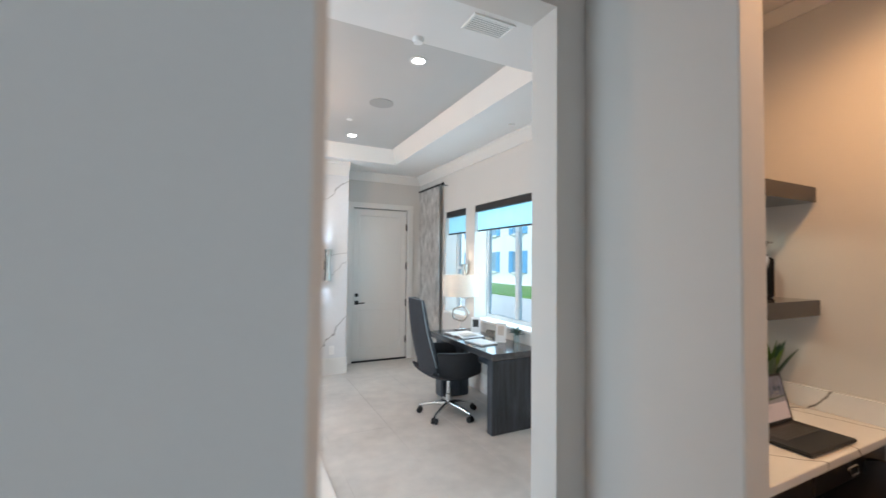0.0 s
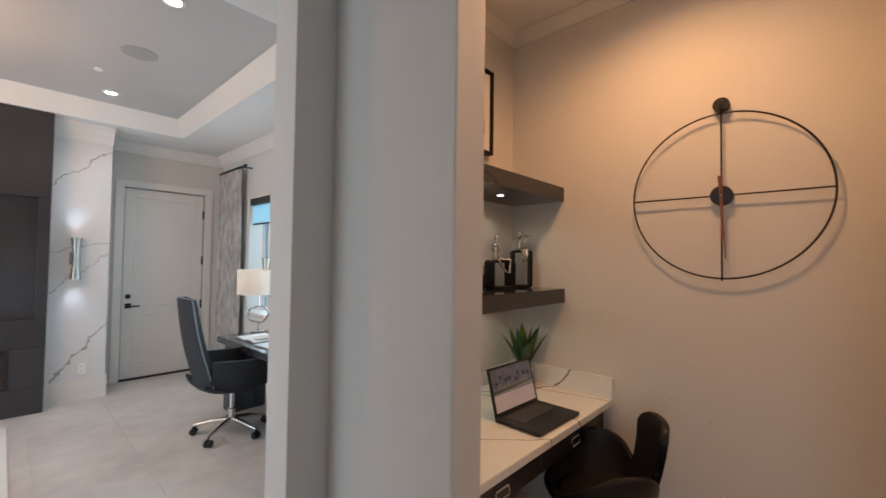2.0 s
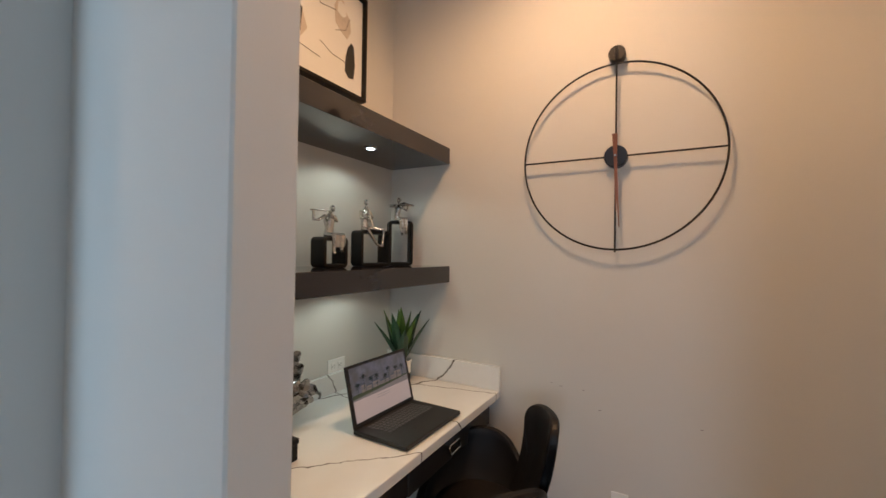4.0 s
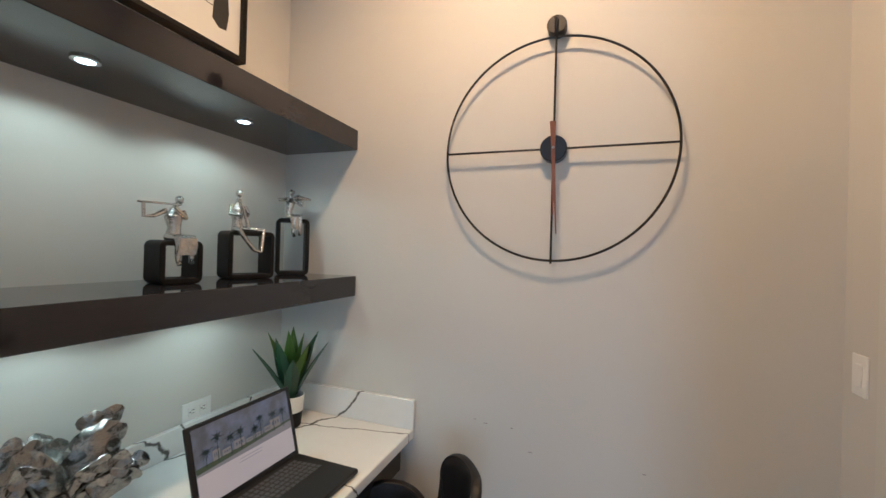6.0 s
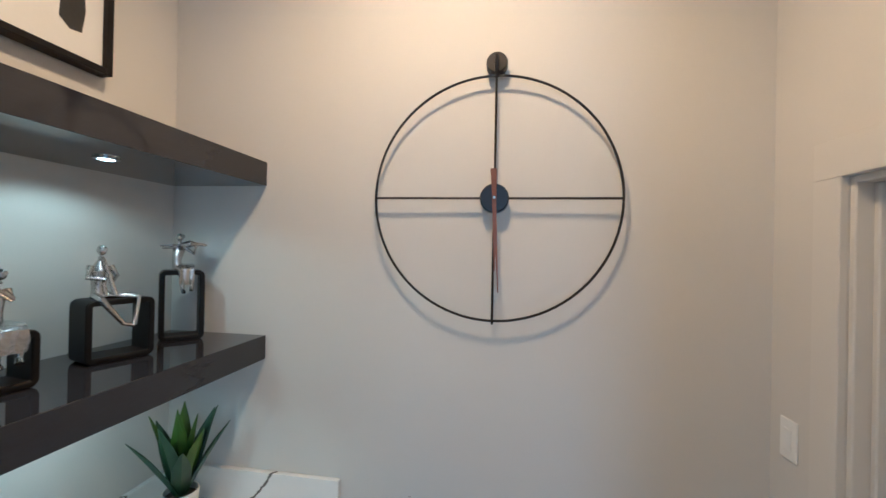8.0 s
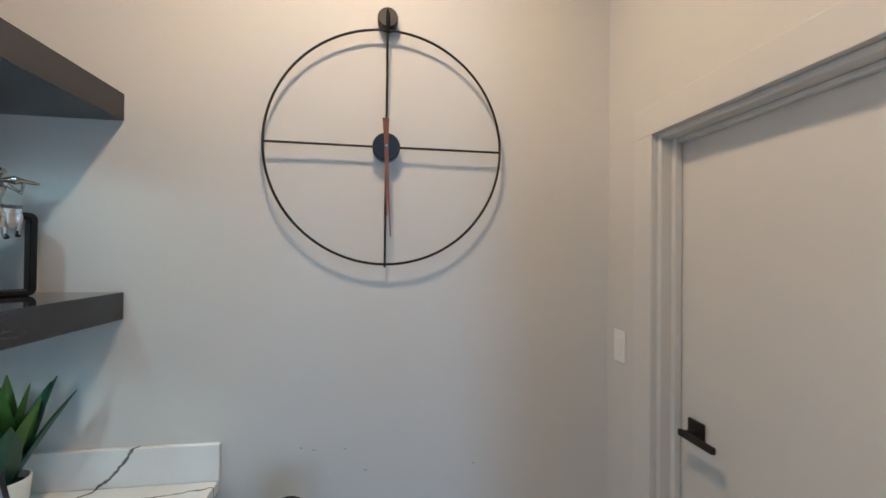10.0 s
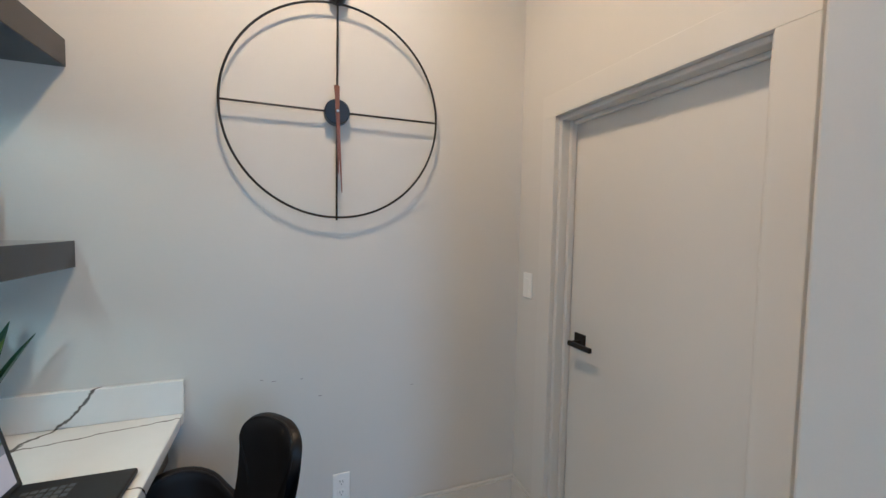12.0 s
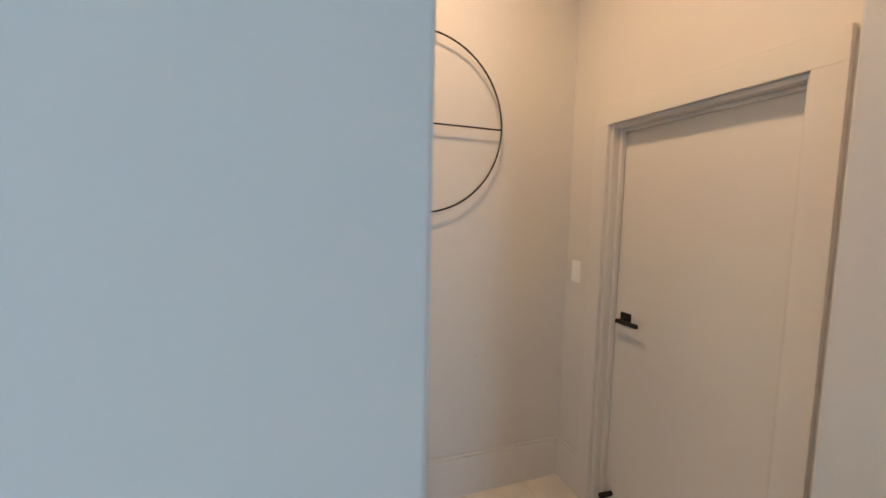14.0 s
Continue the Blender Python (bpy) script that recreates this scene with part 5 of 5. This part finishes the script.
open_book(pose(2.33, 4.22, DZT, 0, 0, -85), 0.21, 0.15, "open magazine with printed pages on the desk")
nb = thing("notepad", pose(2.28, 3.74, DZT, 0, 0, 8), "white closed notepad on the desk", "notepad")
part("pad", boxed(-0.11, 0.11, -0.15, 0.15, 0, 0.014, bevel=0.002), PAPER, nb)
for x, y, rz, h in ((2.545, 4.30, -35, 0.19), (2.50, 3.70, -50, 0.20)):
    pf = thing("photo_stand", pose(x, y, DZT, 0, 0, rz), "white acrylic stand holding a printed card", "photo stand", "desk cards")
    part("foot", boxed(-0.06, 0.06, -0.03, 0.03, 0, 0.006, bevel=0.001), PLASTIC, pf)
    c = part("card", boxed(-0.06, 0.06, -0.003, 0.003, 0.006, h, bevel=0.001), PAPER, pf)
    c.matrix_basis = pose(0, 0, 0, -10, 0, 0)
    q = finish("picture", boxed(-0.035, 0.035, -0.0042, -0.0032, 0.07, h - 0.03), INKDARK if h < 0.195 else INKPALE)
    q.parent = c
ch = thing("card_holder", pose(2.585, 4.02, DZT, 0, 0, -80), "grey metal card holder on the desk", "card holder")
part("tray", prism(B(), [(-0.04, 0), (0.05, 0), (0.02, 0.07), (0.0, 0.075)], "x", -0.07, 0.07, bevel=0.003), BRASS, ch)
vp = thing("vase_plant", pose(2.60, 3.55, DZT), "small green sprig in a clear glass vase", "plant")
va = part("vase", lathe(B(), [(0, 0), (0.032, 0), (0.034, 0.01), (0.030, 0.10), (0.028, 0.10), (0.030, 0.012), (0, 0.012)], 24), clear_glass("vase glass", (0.9, 0.95, 0.95)), vp, "clear glass vase")
rnd = random.Random(11)
for k in range(22):
    a, t = rnd.uniform(0, math.tau), rnd.uniform(0.15, 1.0)
    lf = part("leaf", blade(0.075, 0.012, 0.3, 0.9), LEAF, vp)
    lf.matrix_basis = pose(0.012 * math.cos(a), 0.012 * math.sin(a), 0.085 + 0.05 * rnd.random(), 0, 0, math.degrees(a) - 90) @ pose(0, 0, 0, -50 * t, 0, 0)

# ---- rug ----
rg = thing("area_rug", pose(0, 0, 0), "white area rug woven in pale panels with a cream border", "rug")
part("weave", boxed(-2.35, 0.585, 2.0, 5.43, 0.0, 0.012, bevel=0.004), RUG, rg)
rnd = random.Random(8)
for i in range(5):
    y = 2.18
    while y < 5.2:
        ln = min(rnd.uniform(0.35, 0.95), 5.27 - y)
        part("block", boxed(0.40 - 0.51 * (i + 1), 0.392 - 0.51 * i, y, y + ln - 0.008, 0.0122, 0.0150, bevel=0.001), RUGPALE if rnd.random() < 0.7 else RUG, rg)
        y += ln

# ---- chandelier ----
cd = thing("chandelier", pose(-0.42, 4.1, 0), "chandelier of warm glowing looped tubes over the rug", "chandelier")
part("canopy", lathe(B(), [(0, 3.258), (0.07, 3.258), (0.07, 3.24), (0, 3.235)], 24), BRASS, cd)
part("cable", tube(B(), [(0, 0, 3.24), (0, 0, 2.62)], 0.004), BLACK, cd)
TUBE = glowing("warm light tube", (1.0, 0.45, 0.20), 6.0)
for k, (r, tilt, dz) in enumerate(((0.26, 18, 2.50), (0.20, -24, 2.42), (0.14, 35, 2.36))):
    lp_ring = part("glowing_loop", tube(B(), [(r * math.cos(a), r * math.sin(a), 0.04 * math.sin(3 * a)) for a in (q * math.tau / 48 for q in range(48))], 0.012, seg=8, closed=True), TUBE, cd, "warm glowing loop")
    lp_ring.matrix_basis = pose(0, 0, dz, tilt, tilt * 0.6, 40 * k)
lamp("chandelier_light", "POINT", pose(-0.42, 4.1, 2.62), 55.0, (1.0, 0.62, 0.34), radius=0.2)

# ---- ceiling fittings ----
# fittings for all four beams, the unseen added pair too
for k, (x, y) in enumerate(DOWN):
    d = thing("recessed_light", pose(x, y, 3.26), "round recessed ceiling light, switched on", "ceiling light", "recessed lights")
    part("trim_ring", lathe(B(), [(0.070, 0), (0.070, -0.006), (0.048, -0.009), (0.045, -0.001)], 32), TRIM, d)
    part("lens", lathe(B(), [(0.045, -0.004), (0, -0.004)], 28), DOWNLENS, d)
nl = thing("recessed_light", pose(2.26, 0.46, NTOP), "round recessed ceiling light, switched on", "ceiling light", "recessed lights")
part("trim_ring", lathe(B(), [(0.070, 0), (0.070, -0.006), (0.048, -0.009), (0.045, -0.001)], 32), TRIM, nl)
part("lens", lathe(B(), [(0.045, -0.004), (0, -0.004)], 28), BULB, nl)
sp = thing("ceiling_speaker", pose(1.223, 4.02, 3.26), "round flush grey ceiling speaker grille", "speaker")
part("grille", lathe(B(), [(0.125, 0), (0.125, -0.004), (0.115, -0.006), (0, -0.006)], 40), GRILLE, sp)
sm = thing("smoke_detector", pose(0.952, 2.385, LOW), "white round smoke detector on the ceiling border", "smoke detector")
part("base", lathe(B(), [(0.036, 0), (0.036, -0.012), (0.030, -0.030), (0, -0.032)], 28), PLASTIC, sm)
sk = thing("sprinkler", pose(2.445, 3.435, LOW), "small flush chrome sprinkler cap", "sprinkler")
part("cap", lathe(B(), [(0.035, 0), (0.035, -0.005), (0, -0.007)], 24), CHROME, sk)
m2 = thing("motion_sensor", pose(1.037, 4.64, 3.26), "small white ceiling sensor beside a downlight", "sensor")
part("cap", lathe(B(), [(0.030, 0), (0.030, -0.012), (0, -0.014)], 20), PLASTIC, m2)
vt = thing("ceiling_vent", pose(1.28, 2.062, LOW) @ Matrix.Diagonal((0.88, 0.78, 1, 1)), "white slatted ceiling air vent", "vent")
part("backing", boxed(-0.15, 0.15, -0.09, 0.09, -0.002, 0), GREYCASE, vt, "dark duct behind the slats")
bm = B()
for b in ((-0.165, 0.165, -0.105, -0.085), (-0.165, 0.165, 0.085, 0.105), (-0.165, -0.145, -0.085, 0.085), (0.145, 0.165, -0.085, 0.085)):
    box(bm, *b, -0.012, 0, bevel=0.002)
part("frame", bm, TRIM, vt)
for k in range(7):
    sl = part("slat", boxed(-0.145, 0.145, -0.0085, 0.0085, -0.001, 0.001), TRIM, vt)
    sl.matrix_basis = pose(0, -0.072 + 0.024 * k, -0.009, 4, 0, 0)

# ---- floor, tile by tile ----
floor = solid("floor", boxed(-5.2, 2.96, -3.9, 6.75, -0.12, -0.003), GROUT, "pale polished porcelain tile floor", "floor")
TW, TH = 0.60, 1.20
tile_mesh = None
for i in range(-2, 11):
    for j in range(10):
        x, y = -3.5 + TW * (i + 0.5), -3.95 + TH * (j + 0.5) - (0.6 if i % 2 else 0)
        if tile_mesh is None:
            tile_mesh = finish("tile", boxed(-TW / 2 + 0.0007, TW / 2 - 0.0007, -TH / 2 + 0.0007, TH / 2 - 0.0007, -0.006, 0.0, bevel=0.0008, seg=1), TILE)
            t = tile_mesh
        else:
            t = new("tile", tile_mesh.data)
        t.parent, t.matrix_basis = floor, pose(x, y, 0)
